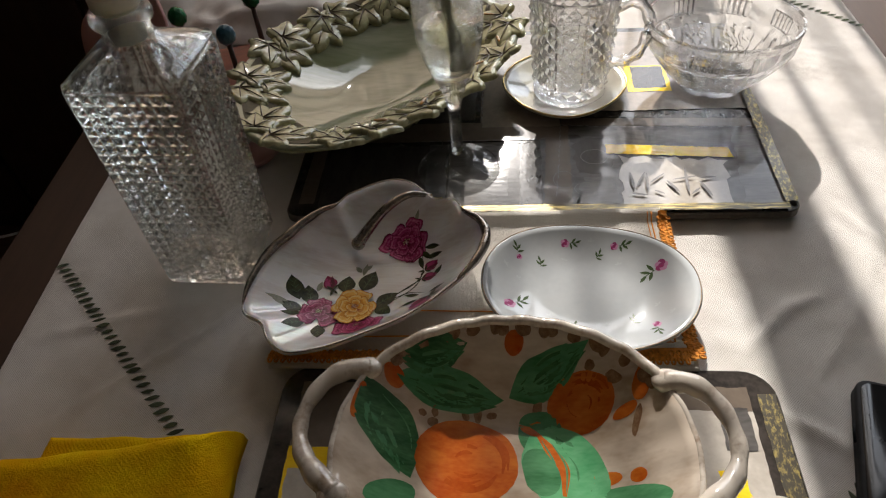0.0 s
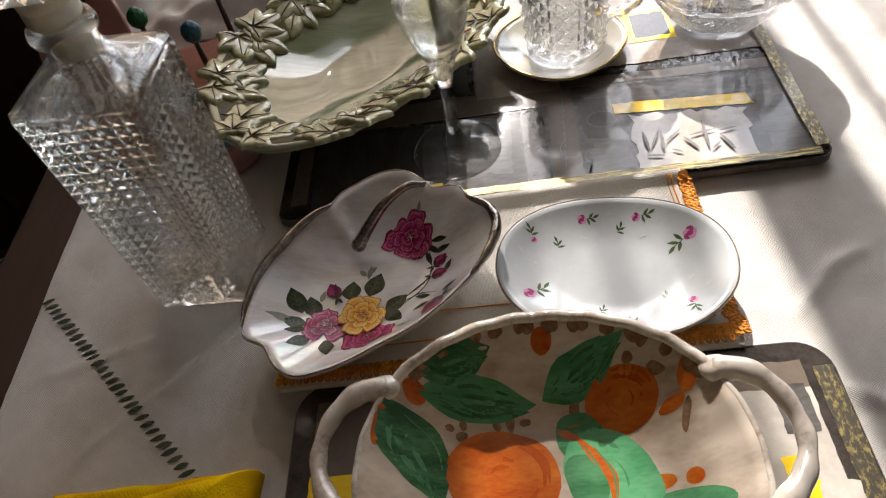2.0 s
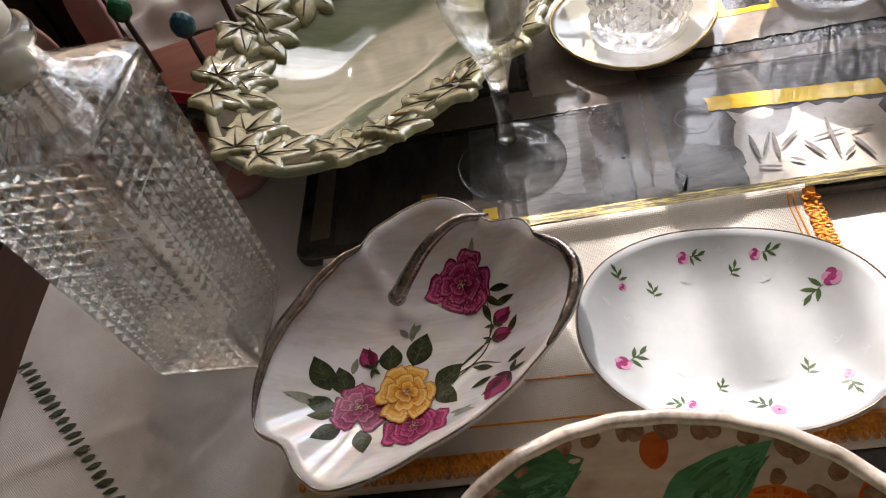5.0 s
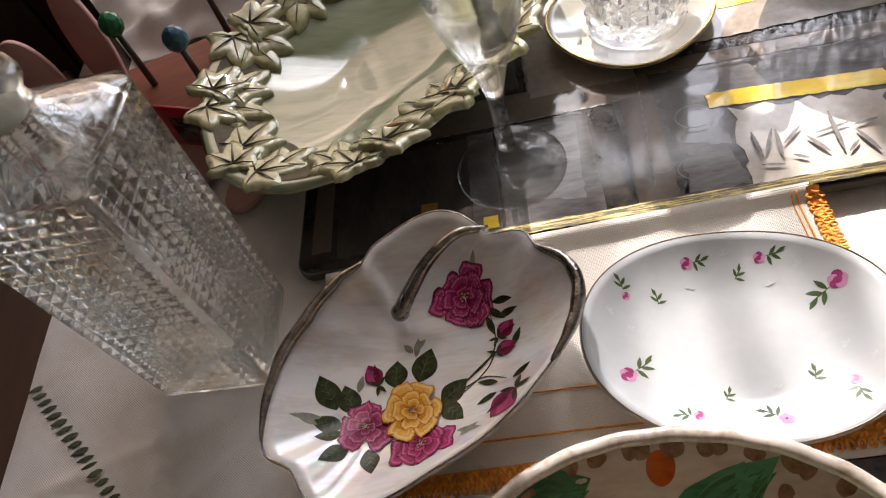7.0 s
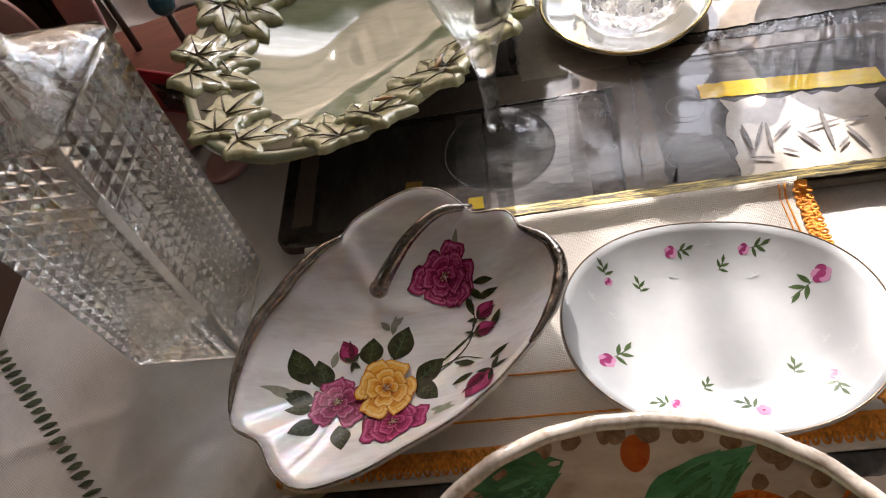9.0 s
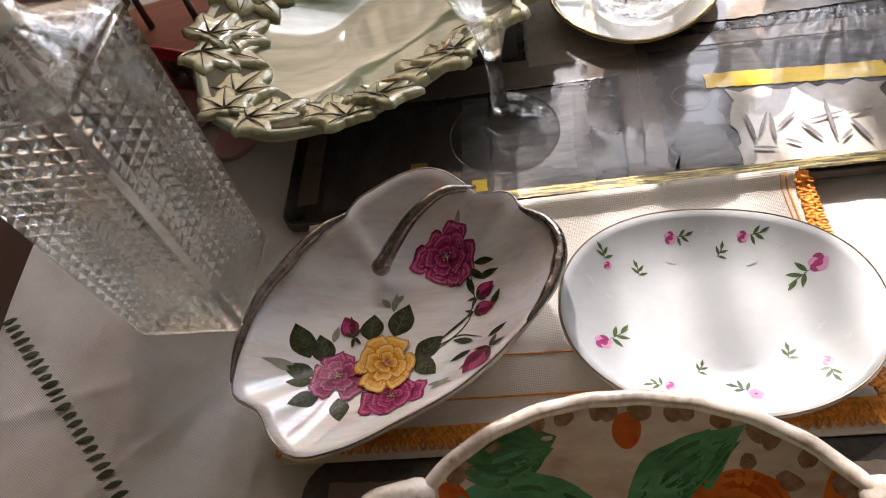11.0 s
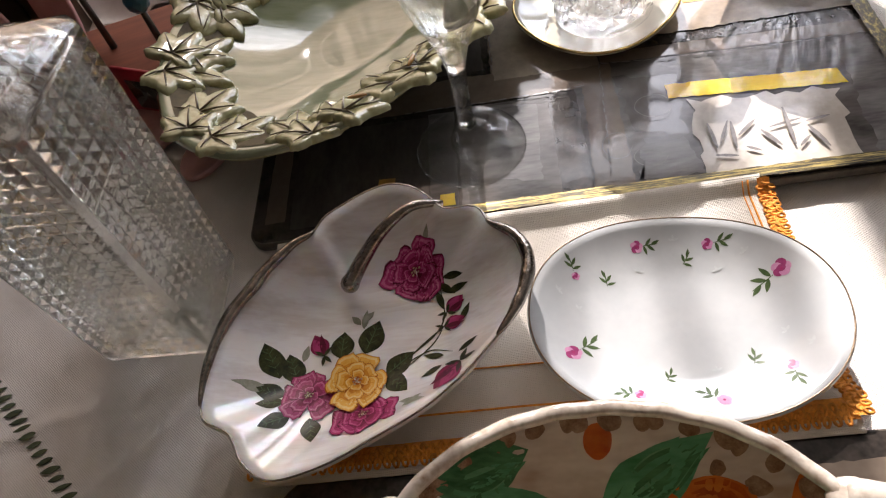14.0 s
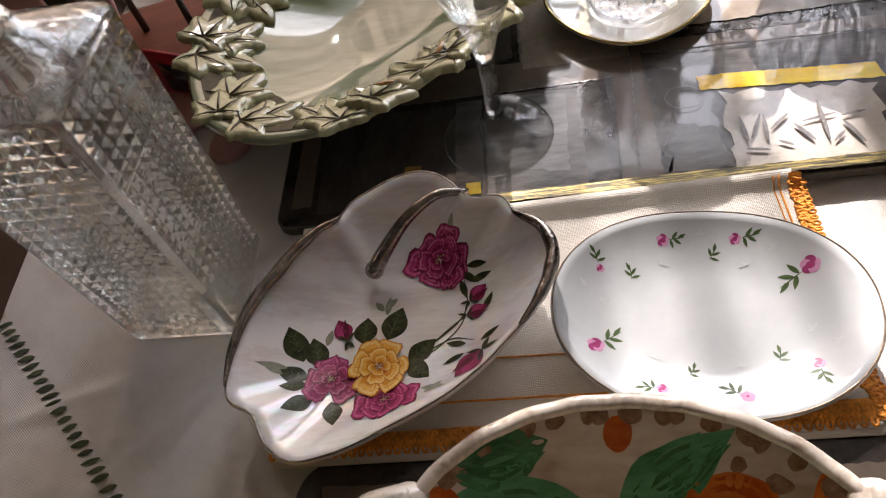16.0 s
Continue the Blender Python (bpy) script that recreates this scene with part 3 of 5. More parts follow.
def cloth_z(x, y):
    """Soft wrinkles that stay at or below the height on which things stand."""
    n = noise.noise((x * 9, y * 9, 0.3)) * 0.0014 + noise.noise((x * 26, y * 22, 4.1)) * 0.0008 + abs(noise.noise((x * 17 + y * 9, y * 15 - x * 6, 8.1))) * 0.0010
    creases = 0.0
    for cx, cy, ang, ln, h in ((0.394, 0.582, 45, 0.022, 0.0024), (0.421, 0.602, 24, 0.018, 0.0020), (0.447, 0.590, 58, 0.050, 0.0012), (0.462, 0.600, 62, 0.050, 0.0012), (0.397, 0.502, -35, 0.030, 0.0020), (0.430, 0.560, 50, 0.040, 0.0010), (-0.02, 0.58, 40, 0.09, 0.0016), (-0.09, 0.60, 15, 0.06, 0.0014), (0.50, 0.66, 118, 0.05, 0.0012), (0.05, 0.53, 25, 0.05, 0.0012)):
        u = (x - cx) * math.cos(radians(ang)) + (y - cy) * math.sin(radians(ang))
        v = -(x - cx) * math.sin(radians(ang)) + (y - cy) * math.cos(radians(ang))
        creases += h * math.exp(-(u / ln) ** 2 - (v / 0.0042) ** 2)
    return min(0.0004, -0.0026 + n) + 1.7 * creases


def build_cloth():
    verts, faces = [], []
    step = 0.003
    xs = [TX0 + step * i for i in range(int((TX1 - TX0) / step) + 1)]
    ys = [TY0 + 0.004 * i for i in range(int((TY1 - TY0) / 0.004) + 1)]
    grid = []
    for x in xs:
        e = min(x - TX0, TX1 - x)
        drop = 0.0016 * max(0.0, 1 - e / 0.006)
        grid.append([(x + 0.0012 * noise.noise((y * 9, x, 0)), y, max(-0.0052, cloth_z(x, y) - drop)) for y in ys])
    n = len(ys)
    for g in grid:
        verts += g
    for i in range(len(grid) - 1):
        for j in range(n - 1):
            faces.append((i * n + j, (i + 1) * n + j, (i + 1) * n + j + 1, i * n + j + 1))
    ob = tagged(raw("tablecloth", verts, faces, CLOTH), "off-white woven cotton tablecloth with dark openwork hem stitches", "tablecloth")
    # openwork stitches of the hems, which run slantwise over the table
    stitch = None
    def hem(xa, ya, xb, yb, count):
        nonlocal stitch
        d = Vector((xb - xa, yb - ya, 0))
        turn = math.degrees(math.atan2(d.y, d.x))
        for k in range(count):
            x, y = xa + d.x * k / (count - 1), ya + d.y * k / (count - 1)
            if stitch is None:
                v, f = [], []
                for i in range(9):
                    u = i / 8
                    w = 0.0017 * math.sin(math.pi * u) ** 0.8 + 0.0002
                    for s in (-1, 0, 1):
                        v.append(((u - 0.5) * 0.0105, s * w, 0.0004 + 0.0005 * (s == 0)))
                for i in range(8):
                    for s in (0, 1):
                        f.append((3 * i + s, 3 * i + 3 + s, 3 * i + 4 + s, 3 * i + 1 + s))
                o = raw("stitch", v, f, OLIVE, ob)
                stitch = o.data
            else:
                o = new("stitch", stitch)
                o.parent = ob
            o.matrix_basis = pose(x, y, cloth_z(x, y) + 0.0003, 0, 0, turn + 62 + random.uniform(-7, 7)) @ Matrix.Diagonal((random.uniform(0.85, 1.1), random.uniform(0.8, 1.2), 1, 1))
    hem(-0.150, 0.660, 0.012, 0.485, 34)
    hem(0.530, 1.062, 0.603, 0.981, 15)
    hem(0.396, 0.448, 0.410, 0.463, 4)


build_table()
build_cloth()


# ---- place mats ----
def rounded(x0, x1, y0, y1, r, n=6):
    pts = []
    for cx, cy, a0 in ((x1 - r, y1 - r, 0), (x0 + r, y1 - r, 90), (x0 + r, y0 + r, 180), (x1 - r, y0 + r, 270)):
        for k in range(n + 1):
            a = radians(a0 + 90 * k / n)
            pts.append((cx + r * math.cos(a), cy + r * math.sin(a)))
    return pts


def slab(pts, z0, z1, bevel=0.0006):
    """A flat board of that outline with a softened upper edge."""
    n = len(pts)
    cx, cy = sum(p[0] for p in pts) / n, sum(p[1] for p in pts) / n
    verts = []
    for z, inset in ((z0, 0.0), (z1 - bevel, 0.0), (z1, bevel)):
        for x, y in pts:
            d = Vector((x - cx, y - cy)).normalized() * inset
            verts.append((x - d.x, y - d.y, z))
    faces = [tuple(range(n))[::-1], tuple(range(2 * n, 3 * n))]
    for i in range(2):
        for k in range(n):
            l = (k + 1) % n
            faces.append((i * n + k, i * n + l, (i + 1) * n + l, (i + 1) * n + k))
    return verts, faces


class Flat:
    radius = staticmethod(lambda a: 1.0)

    def __init__(self, z):
        self.level = z

    def at(self, x, y):
        return self.level


def rough_rect(x0, x1, y0, y1, wobble, seed, step=0.004):
    rnd = random.Random(seed)
    pts = []
    for ax, ay, bx, by in ((x0, y0, x1, y0), (x1, y0, x1, y1), (x1, y1, x0, y1), (x0, y1, x0, y0)):
        n = max(2, int(math.hypot(bx - ax, by - ay) / step))
        for k in range(n):
            w = rnd.uniform(-wobble, wobble)
            nx, ny = (by - ay), -(bx - ax)
            l = math.hypot(nx, ny)
            pts.append((ax + (bx - ax) * k / n + nx / l * w, ay + (by - ay) * k / n + ny / l * w))
    return pts


def mat_patch(name, parent, pts, material, level):
    n = len(pts)
    return raw(name, [(x, y, level) for x, y in pts], [tuple(range(n))], material, parent, smooth=False)


def build_mat_far():
    """The large mat; its own corner is the near west one, x to the east, y away."""
    W, D, T = 0.417, 0.295, 0.0065
    m = thing("place_mat", 0.031, 0.7005, 0.0006, "glossy grey, black and beige collage place mat with gilt edge", "place mat", turn=-2.0, group="place mats")
    v, f = slab(rounded(0, W, 0, D, 0.011), 0, T)
    raw("board", v, f, CORK, m, smooth=False)
    lv = [T + 0.0002]
    def patch(name, pts, material):
        lv[0] += 0.00005
        return mat_patch(name, m, pts, material, lv[0])
    def quad(a, b, c, d, wobble, seed, step=0.004):
        rnd, pts = random.Random(seed), []
        for p, q in ((a, b), (b, c), (c, d), (d, a)):
            n = max(2, int(math.hypot(q[0] - p[0], q[1] - p[1]) / step))
            pts += [(p[0] + (q[0] - p[0]) * k / n + rnd.uniform(-wobble, wobble), p[1] + (q[1] - p[1]) * k / n + rnd.uniform(-wobble, wobble)) for k in range(n)]
        return pts
    patch("printed_ground", rounded(0.0012, W - 0.0012, 0.0012, D - 0.0012, 0.010), MAT_DARK)
    patch("printed_strip", rough_rect(0.009, 0.022, 0.016, 0.092, 0.0003, 2), MAT_TAUPE)
    patch("printed_panel", rough_rect(0.026, 0.116, 0.009, 0.092, 0.0004, 1), MAT_CHARCOAL)
    patch("printed_strip", rough_rect(0.116, 0.134, 0.009, 0.094, 0.0005, 31), MAT_GREY)
    patch("printed_panel", rough_rect(0.136, 0.197, 0.008, 0.096, 0.0006, 3), MAT_GREY)
    patch("brushed_patch", quad((0.150, 0.030), (0.186, 0.022), (0.190, 0.090), (0.158, 0.094), 0.0008, 32), MAT_SLATE)
    patch("printed_strip", quad((0.196, 0.008), (0.215, 0.008), (0.221, 0.094), (0.203, 0.098), 0.0006, 33), MAT_DARK)
    patch("printed_panel", rough_rect(0.216, 0.408, 0.008, 0.118, 0.0008, 5), MAT_GREY)
    patch("brushed_patch", quad((0.216, 0.008), (0.240, 0.008), (0.242, 0.118), (0.222, 0.118), 0.0008, 34), MAT_TAUPE)
    patch("brushed_patch", quad((0.246, 0.050), (0.276, 0.044), (0.282, 0.096), (0.244, 0.104), 0.0026, 35), MAT_CHARCOAL)
    patch("brushed_patch", quad((0.243, 0.010), (0.282, 0.010), (0.276, 0.040), (0.250, 0.046), 0.0024, 36), MAT_SLATE)
    patch("brushed_patch", quad((0.376, 0.010), (0.407, 0.010), (0.407, 0.108), (0.384, 0.104), 0.0016, 37), MAT_SLATE)
    patch("printed_panel", rough_rect(0.010, 0.235, 0.098, 0.285, 0.0008, 6), MAT_TAUPE)
    patch("printed_panel", rough_rect(0.163, 0.235, 0.118, 0.285, 0.0008, 16), MAT_BEIGE)
    patch("printed_panel", rough_rect(0.100, 0.161, 0.126, 0.212, 0.0006, 17), MAT_DARK)
    patch("printed_panel", rough_rect(0.104, 0.156, 0.131, 0.207, 0.0006, 18), MAT_CHARCOAL)
    patch("printed_panel", rough_rect(0.235, 0.408, 0.140, 0.285, 0.0008, 7), MAT_BEIGE)
    patch("printed_strip", quad((0.236, 0.119), (0.408, 0.111), (0.408, 0.124), (0.236, 0.130), 0.0006, 19), MAT_TAUPE)
    patch("printed_band", quad((0.236, 0.131), (0.406, 0.1240), (0.406, 0.1312), (0.236, 0.1400), 0.0006, 8), MAT_DARK)
    patch("printed_paper", quad((0.280, 0.0085), (0.366, 0.0085), (0.371, 0.066), (0.284, 0.071), 0.0026, 9, 0.0065), MAT_PALE)
    patch("printed_tape", quad((0.2725, 0.0761), (0.3789, 0.0678), (0.3774, 0.0817), (0.2731, 0.0891), 0.0005, 10, 0.003), MAT_YELLOW)
    patch("printed_square", rough_rect(0.1223, 0.1316, 0.0112, 0.0205, 0.0004, 11), MAT_YELLOW)
    patch("printed_square", rough_rect(0.083, 0.094, 0.031, 0.040, 0.0006, 12), MAT_AMBER)
    patch("printed_square", rough_rect(0.303, 0.344, 0.170, 0.216, 0.0006, 13), MAT_YELLOW)
    patch("printed_square", rough_rect(0.309, 0.340, 0.176, 0.214, 0.0006, 14), MAT_DARK)
    # thin drawn lines
    def scrawl(pts, w, name="drawn_line", material=INK):
        p = Paint(Flat(lv[0] + 0.00006), 0.0)
        p.line(pts, w, 0)
        p.part(name, [material], m)
        lv[0] += 0.00002
    def crumbly(pts, w, seed):
        """A crayon line broken into short uneven strokes."""
        rnd = random.Random(seed)
        for p, q in zip(pts, pts[1:]):
            n = max(1, int(math.hypot(q[0] - p[0], q[1] - p[1]) / 0.007))
            for k in range(n):
                u0, u1 = k / n, (k + rnd.uniform(0.7, 1.0)) / n
                j = [rnd.uniform(-0.0006, 0.0006) for _ in range(3)]
                scrawl([(p[0] + (q[0] - p[0]) * u + e, p[1] + (q[1] - p[1]) * u + e) for u, e in zip((u0, (u0 + u1) / 2, u1), j)], w * rnd.uniform(0.7, 1.3))
    crumbly([(0.235, 0.119), (0.231, 0.062), (0.2265, 0.019)], 0.0010, 1)
    crumbly([(0.235, 0.119), (0.272, 0.1142), (0.312, 0.1125), (0.358, 0.1105), (0.405, 0.1105)], 0.0011, 2)
    crumbly([(0.100, 0.0965), (0.172, 0.0966), (0.194, 0.0963), (0.222, 0.0980)], 0.0010, 3)
    crumbly([(0.1625, 0.128), (0.1625, 0.205)], 0.0012, 4)
    for cx, cy, rx, ry in ((0.252, 0.028, 0.010, 0.008), (0.262, 0.070, 0.012, 0.010), (0.234, 0.040, 0.009, 0.011)):
        scrawl([(cx + rx * math.cos(q), cy + ry * math.sin(q)) for q in (0.3, 1.2, 2.2, 3.2, 4.2, 5.2, 6.1)], 0.0006)
    # plain ink bars where the paper carries handwriting that cannot be read
    for ax, ay, bx, by, w in ((0.2895, 0.0480, 0.2905, 0.0270, 0.0026), (0.2925, 0.0290, 0.3015, 0.0480, 0.0020), (0.3030, 0.0470, 0.3010, 0.0250, 0.0026), (0.2880, 0.0215, 0.3005, 0.0190, 0.0022), (0.3045, 0.0345, 0.3170, 0.0460, 0.0022), (0.3065, 0.0250, 0.3140, 0.0205, 0.0022),
                              (0.3180, 0.0370, 0.3260, 0.0225, 0.0028), (0.3350, 0.0530, 0.3335, 0.0215, 0.0026), (0.3230, 0.0380, 0.3425, 0.0418, 0.0020), (0.3445, 0.0390, 0.3585, 0.0412, 0.0020), (0.3445, 0.0355, 0.3510, 0.0170, 0.0028), (0.3355, 0.0200, 0.3430, 0.0270, 0.0020)):
        scrawl([(ax, ay), ((ax + bx) / 2, (ay + by) / 2), (bx, by)], w, "ink_bar")
    # gilt border, in four lengths
    patch("gilt_border", rough_rect(0.12, 0.408, 0.0012, 0.0085, 0.0004, 21), MAT_GOLD)
    patch("gilt_border", rough_rect(W - 0.0115, W - 0.0014, 0.010, D - 0.012, 0.0004, 22), MAT_GOLD_SIDE)
    return m


def build_mat_near():
    W, D, T = 0.318, 0.235, 0.0065
    m = thing("place_mat", 0.054, 0.3160, 0.0006, "glossy dark place mat with gilt speckled border under the bowl", "place mat", turn=-2.0, group="place mats")
    v, f = slab(rounded(0, W, 0, D, 0.020), 0, T)
    raw("board", v, f, CORK, m, smooth=False)
    lv = [T + 0.0002]
    def patch(name, pts, material):
        lv[0] += 0.00005
        return mat_patch(name, m, pts, material, lv[0])
    patch("printed_ground", rounded(0.001, W - 0.001, 0.001, D - 0.001, 0.019), MAT_DARK)
    patch("printed_panel", rough_rect(0.014, 0.30, 0.012, 0.222, 0.0006, 31), MAT_TAUPE)
    patch("printed_panel", rough_rect(0.014, 0.06, 0.012, 0.175, 0.0006, 32), MAT_YELLOW)
    patch("printed_panel", rough_rect(0.016, 0.058, 0.012, 0.160, 0.0006, 38), MAT_PALE)
    patch("printed_panel", rough_rect(0.25, 0.300, 0.06, 0.205, 0.0006, 33), MAT_PALE)
    patch("printed_tape", rough_rect(0.272, 0.287, 0.10, 0.165, 0.0012, 34), MAT_YELLOW)
    patch("printed_panel", rough_rect(0.285, 0.306, 0.02, 0.150, 0.0012, 36), MAT_PALE)
    patch("printed_tape", rough_rect(0.288, 0.300, 0.06, 0.118, 0.002, 37), MAT_YELLOW)
    patch("printed_panel", rough_rect(0.279, 0.297, 0.178, 0.207, 0.0006, 35), MAT_GREY)
    patch("gilt_border", rough_rect(W - 0.013, W - 0.0015, 0.014, D - 0.018, 0.0005, 39), MAT_GOLD_SIDE)
    return m


build_mat_far()
build_mat_near()


# ---- napkin ----
def build_napkin():
    """Two folded layers of cream cotton with orange loop edging; it leans on the far mat's edge and over the near mat."""
    nap = thing("napkin", 0.0, 0.0, 0.0, "folded cream cotton napkin with orange crocheted edging", "napkin")
    x0, x1, y0, y1 = 0.052, 0.338, 0.545, 0.694
    def lift(x, y):
        z = 0.0016
        if y > 0.684:
            z += 0.0075 * min(1.0, (y - 0.684) / 0.008)
        if y < 0.566:
            z += 0.0080 * min(1.0, (0.566 - y) / 0.010)
        return z + 0.0004 * noise.noise((x * 60, y * 60, 2.0))
    def layer(name, dx, dy, dz, label=""):
        verts, faces, nx, ny = [], [], 72, 40
        for side in (0, 1):
            for i in range(nx + 1):
                for j in range(ny + 1):
                    x = x0 + dx + (x1 - x0) * i / nx
                    y = y0 + dy + (y1 - y0) * j / ny + (-0.030 * (x - x0) + 0.006) * (1 - j / ny) - 0.012 * (x - 0.2) * j / ny
                    verts.append((x - 0.006 * (1 - j / ny), y, lift(x, y) + dz - 0.0012 * side))
        m = (nx + 1) * (ny + 1)
        for i in range(nx):
            for j in range(ny):
                a = i * (ny + 1) + j
                faces.append((a, a + ny + 1, a + ny + 2, a + 1))
                faces.append((m + a, m + a + 1, m + a + ny + 2, m + a + ny + 1))
        edge = [i * (ny + 1) for i in range(nx + 1)] + [nx * (ny + 1) + j for j in range(1, ny + 1)] + [i * (ny + 1) + ny for i in range(nx - 1, -1, -1)] + [j for j in range(ny - 1, 0, -1)]
        for a, b in zip(edge, edge[1:] + edge[:1]):
            faces.append((a, m + a, m + b, b))
        return raw(name, verts, faces, NAPKIN, nap, label)
    layer("lower_layer", 0.003, -0.003, 0.0)
    layer("upper_layer", 0.0, 0.0, 0.0020)
    def at(x, y, up):
        return (x, y, lift(x, y) + 0.0020 + up)
    # sewn orange lines
    def sewn(pts, w, up=0.0004):
        p = spline([(a, b, 0) for a, b in pts], 40)
        v, f = tube([at(q.x, q.y, up) for q in p], w, 6)
        raw("sewn_line", v, f, ORANGE, nap)
    sewn([(0.06, 0.603), (0.17, 0.598), (0.25, 0.594), (0.325, 0.591)], 0.0005)
    sewn([(0.06, 0.578), (0.17, 0.575), (0.25, 0.571), (0.325, 0.566)], 0.0006)
    sewn([(0.326, 0.566), (0.330, 0.63), (0.331, 0.69)], 0.0006)
    sewn([(0.323, 0.566), (0.327, 0.63), (0.328, 0.69)], 0.0004)
    # crocheted loops along the near and east edges
    loop = None
    def loops(a, b, n, turn, rows):
        nonlocal loop
        for k in range(n):
            for r in range(rows):
                gap = 0.0030
                u = (k + 0.5 * (r % 2)) / n
                x, y = a[0] + (b[0] - a[0]) * u, a[1] + (b[1] - a[1]) * u
                x += r * gap * math.cos(radians(turn + 90))
                y += r * gap * math.sin(radians(turn + 90))
                if loop is None:
                    pts = [(0.0013 * math.cos(q), 0.0020 * math.sin(q), 0.0006 * math.sin(q) + 0.0003) for q in [2 * math.pi * i / 10 for i in range(10)]]
                    v, f = tube(pts, 0.0008, 5, True)
                    o = raw("stitch", v, f, ORANGE, nap)
                    loop = o.data
                else:
                    o = new("stitch", loop)
                    o.parent = nap
                p = at(x, y, 0.0003)
                o.matrix_basis = pose(p[0], p[1], p[2] + random.uniform(-0.0003, 0.0003), random.uniform(-15, 15), random.uniform(-15, 15), turn + random.uniform(-14, 14))
    def band(a, b, w, n=60):
        d = Vector((b[0] - a[0], b[1] - a[1], 0))
        s = Vector((-d.y, d.x, 0)).normalized() * w
        v, f = [], []
        for i in range(n + 1):
            x, y = a[0] + d.x * i / n, a[1] + d.y * i / n
            for k in range(4):
                q = k / 3
                v.append(at(x + s.x * q, y + s.y * q, 0.0003 + 0.0007 * (k in (1, 2)) + 0.0002 * math.sin(i * 2.1 + k)))
        for i in range(n):
            for k in range(3):
                f.append((4 * i + k, 4 * i + 4 + k, 4 * i + 5 + k, 4 * i + 1 + k))
        raw("orange_band", v, f, ORANGE, nap)
    band((0.048, 0.5535), (0.334, 0.5450), 0.0105)
    band((0.3385, 0.546), (0.3430, 0.690), 0.0070)
    loops((0.050, 0.5530), (0.333, 0.5445), 62, 0, 3)
    loops((0.3385, 0.548), (0.3435, 0.690), 36, 90, 3)


build_napkin()


# ---- dishes ----
ROSE_TONES = [mat("rose_dark", (0.085, 0.003, 0.018), (0.14, 0.006, 0.032), rough=0.3, scale=260, coat=0.0, spec=0.22),
              mat("rose_mid", (0.27, 0.014, 0.075), (0.18, 0.008, 0.048), rough=0.3, scale=260, coat=0.0, spec=0.22),
              mat("rose_bright", (0.43, 0.042, 0.16), (0.33, 0.026, 0.11), rough=0.3, scale=260, coat=0.0, spec=0.22),
              mat("rose_pale", (0.60, 0.18, 0.31), (0.50, 0.085, 0.22), rough=0.3, scale=260, coat=0.0, spec=0.22),
              mat("yellow_deep", (0.36, 0.075, 0.004), (0.48, 0.13, 0.010), rough=0.3, scale=260, coat=0.0, spec=0.22),
              mat("yellow_mid", (0.74, 0.31, 0.02), (0.64, 0.22, 0.012), rough=0.3, scale=260, coat=0.0, spec=0.22),
              mat("yellow_light", (0.84, 0.47, 0.085), (0.78, 0.38, 0.05), rough=0.3, scale=260, coat=0.0, spec=0.22),
              mat("yellow_pale", (0.86, 0.63, 0.27), (0.82, 0.55, 0.18), rough=0.3, scale=260, coat=0.0, spec=0.22),
              mat("leaf_dark", (0.014, 0.018, 0.005), (0.050, 0.054, 0.015), rough=0.3, scale=220, coat=0.0, spec=0.22),
              mat("leaf_grey", (0.22, 0.23, 0.16), (0.33, 0.33, 0.26), rough=0.3, scale=220, coat=0.0, spec=0.22),
              mat("leaf_green", (0.050, 0.085, 0.030), (0.085, 0.13, 0.05), rough=0.3, scale=260, coat=0.0, spec=0.22),
              mat("heart_speck", (0.55, 0.42, 0.24), (0.30, 0.20, 0.16), rough=0.15, scale=400, coat=0.0, spec=0.22),
              mat("lilac_pink", (0.38, 0.06, 0.18), (0.28, 0.04, 0.13), rough=0.3, scale=260, coat=0.0, spec=0.22),
              mat("lilac_pale", (0.66, 0.34, 0.50), (0.58, 0.24, 0.42), rough=0.3, scale=260, coat=0.0, spec=0.22),
              mat("faint_grey", (0.52, 0.56, 0.56), (0.60, 0.63, 0.63), rough=0.3, scale=260, coat=0.0, spec=0.22)]

SW_X, SW_Y = 0.115, 0.622
SW_R = [0.0813, 0.0856, 0.0845, 0.0780, 0.0795, 0.0690, 0.0725, 0.0772, 0.0778, 0.0735, 0.0685, 0.0650, 0.0588, 0.0606, 0.0615, 0.0634, 0.0655, 0.0709, 0.0762, 0.0817, 0.0880, 0.0930, 0.0870, 0.0915, 0.0925, 0.0838, 0.075, 0.068, 0.0642, 0.0624, 0.0618, 0.0618, 0.0633, 0.0657, 0.0702, 0.0757]
rose_dish_form = Dish(ring_radius(SW_R), lambda a: 0.036 + 0.004 * math.cos(a - 1.1), 0.010, 0.38, 1.7, 0.0032)


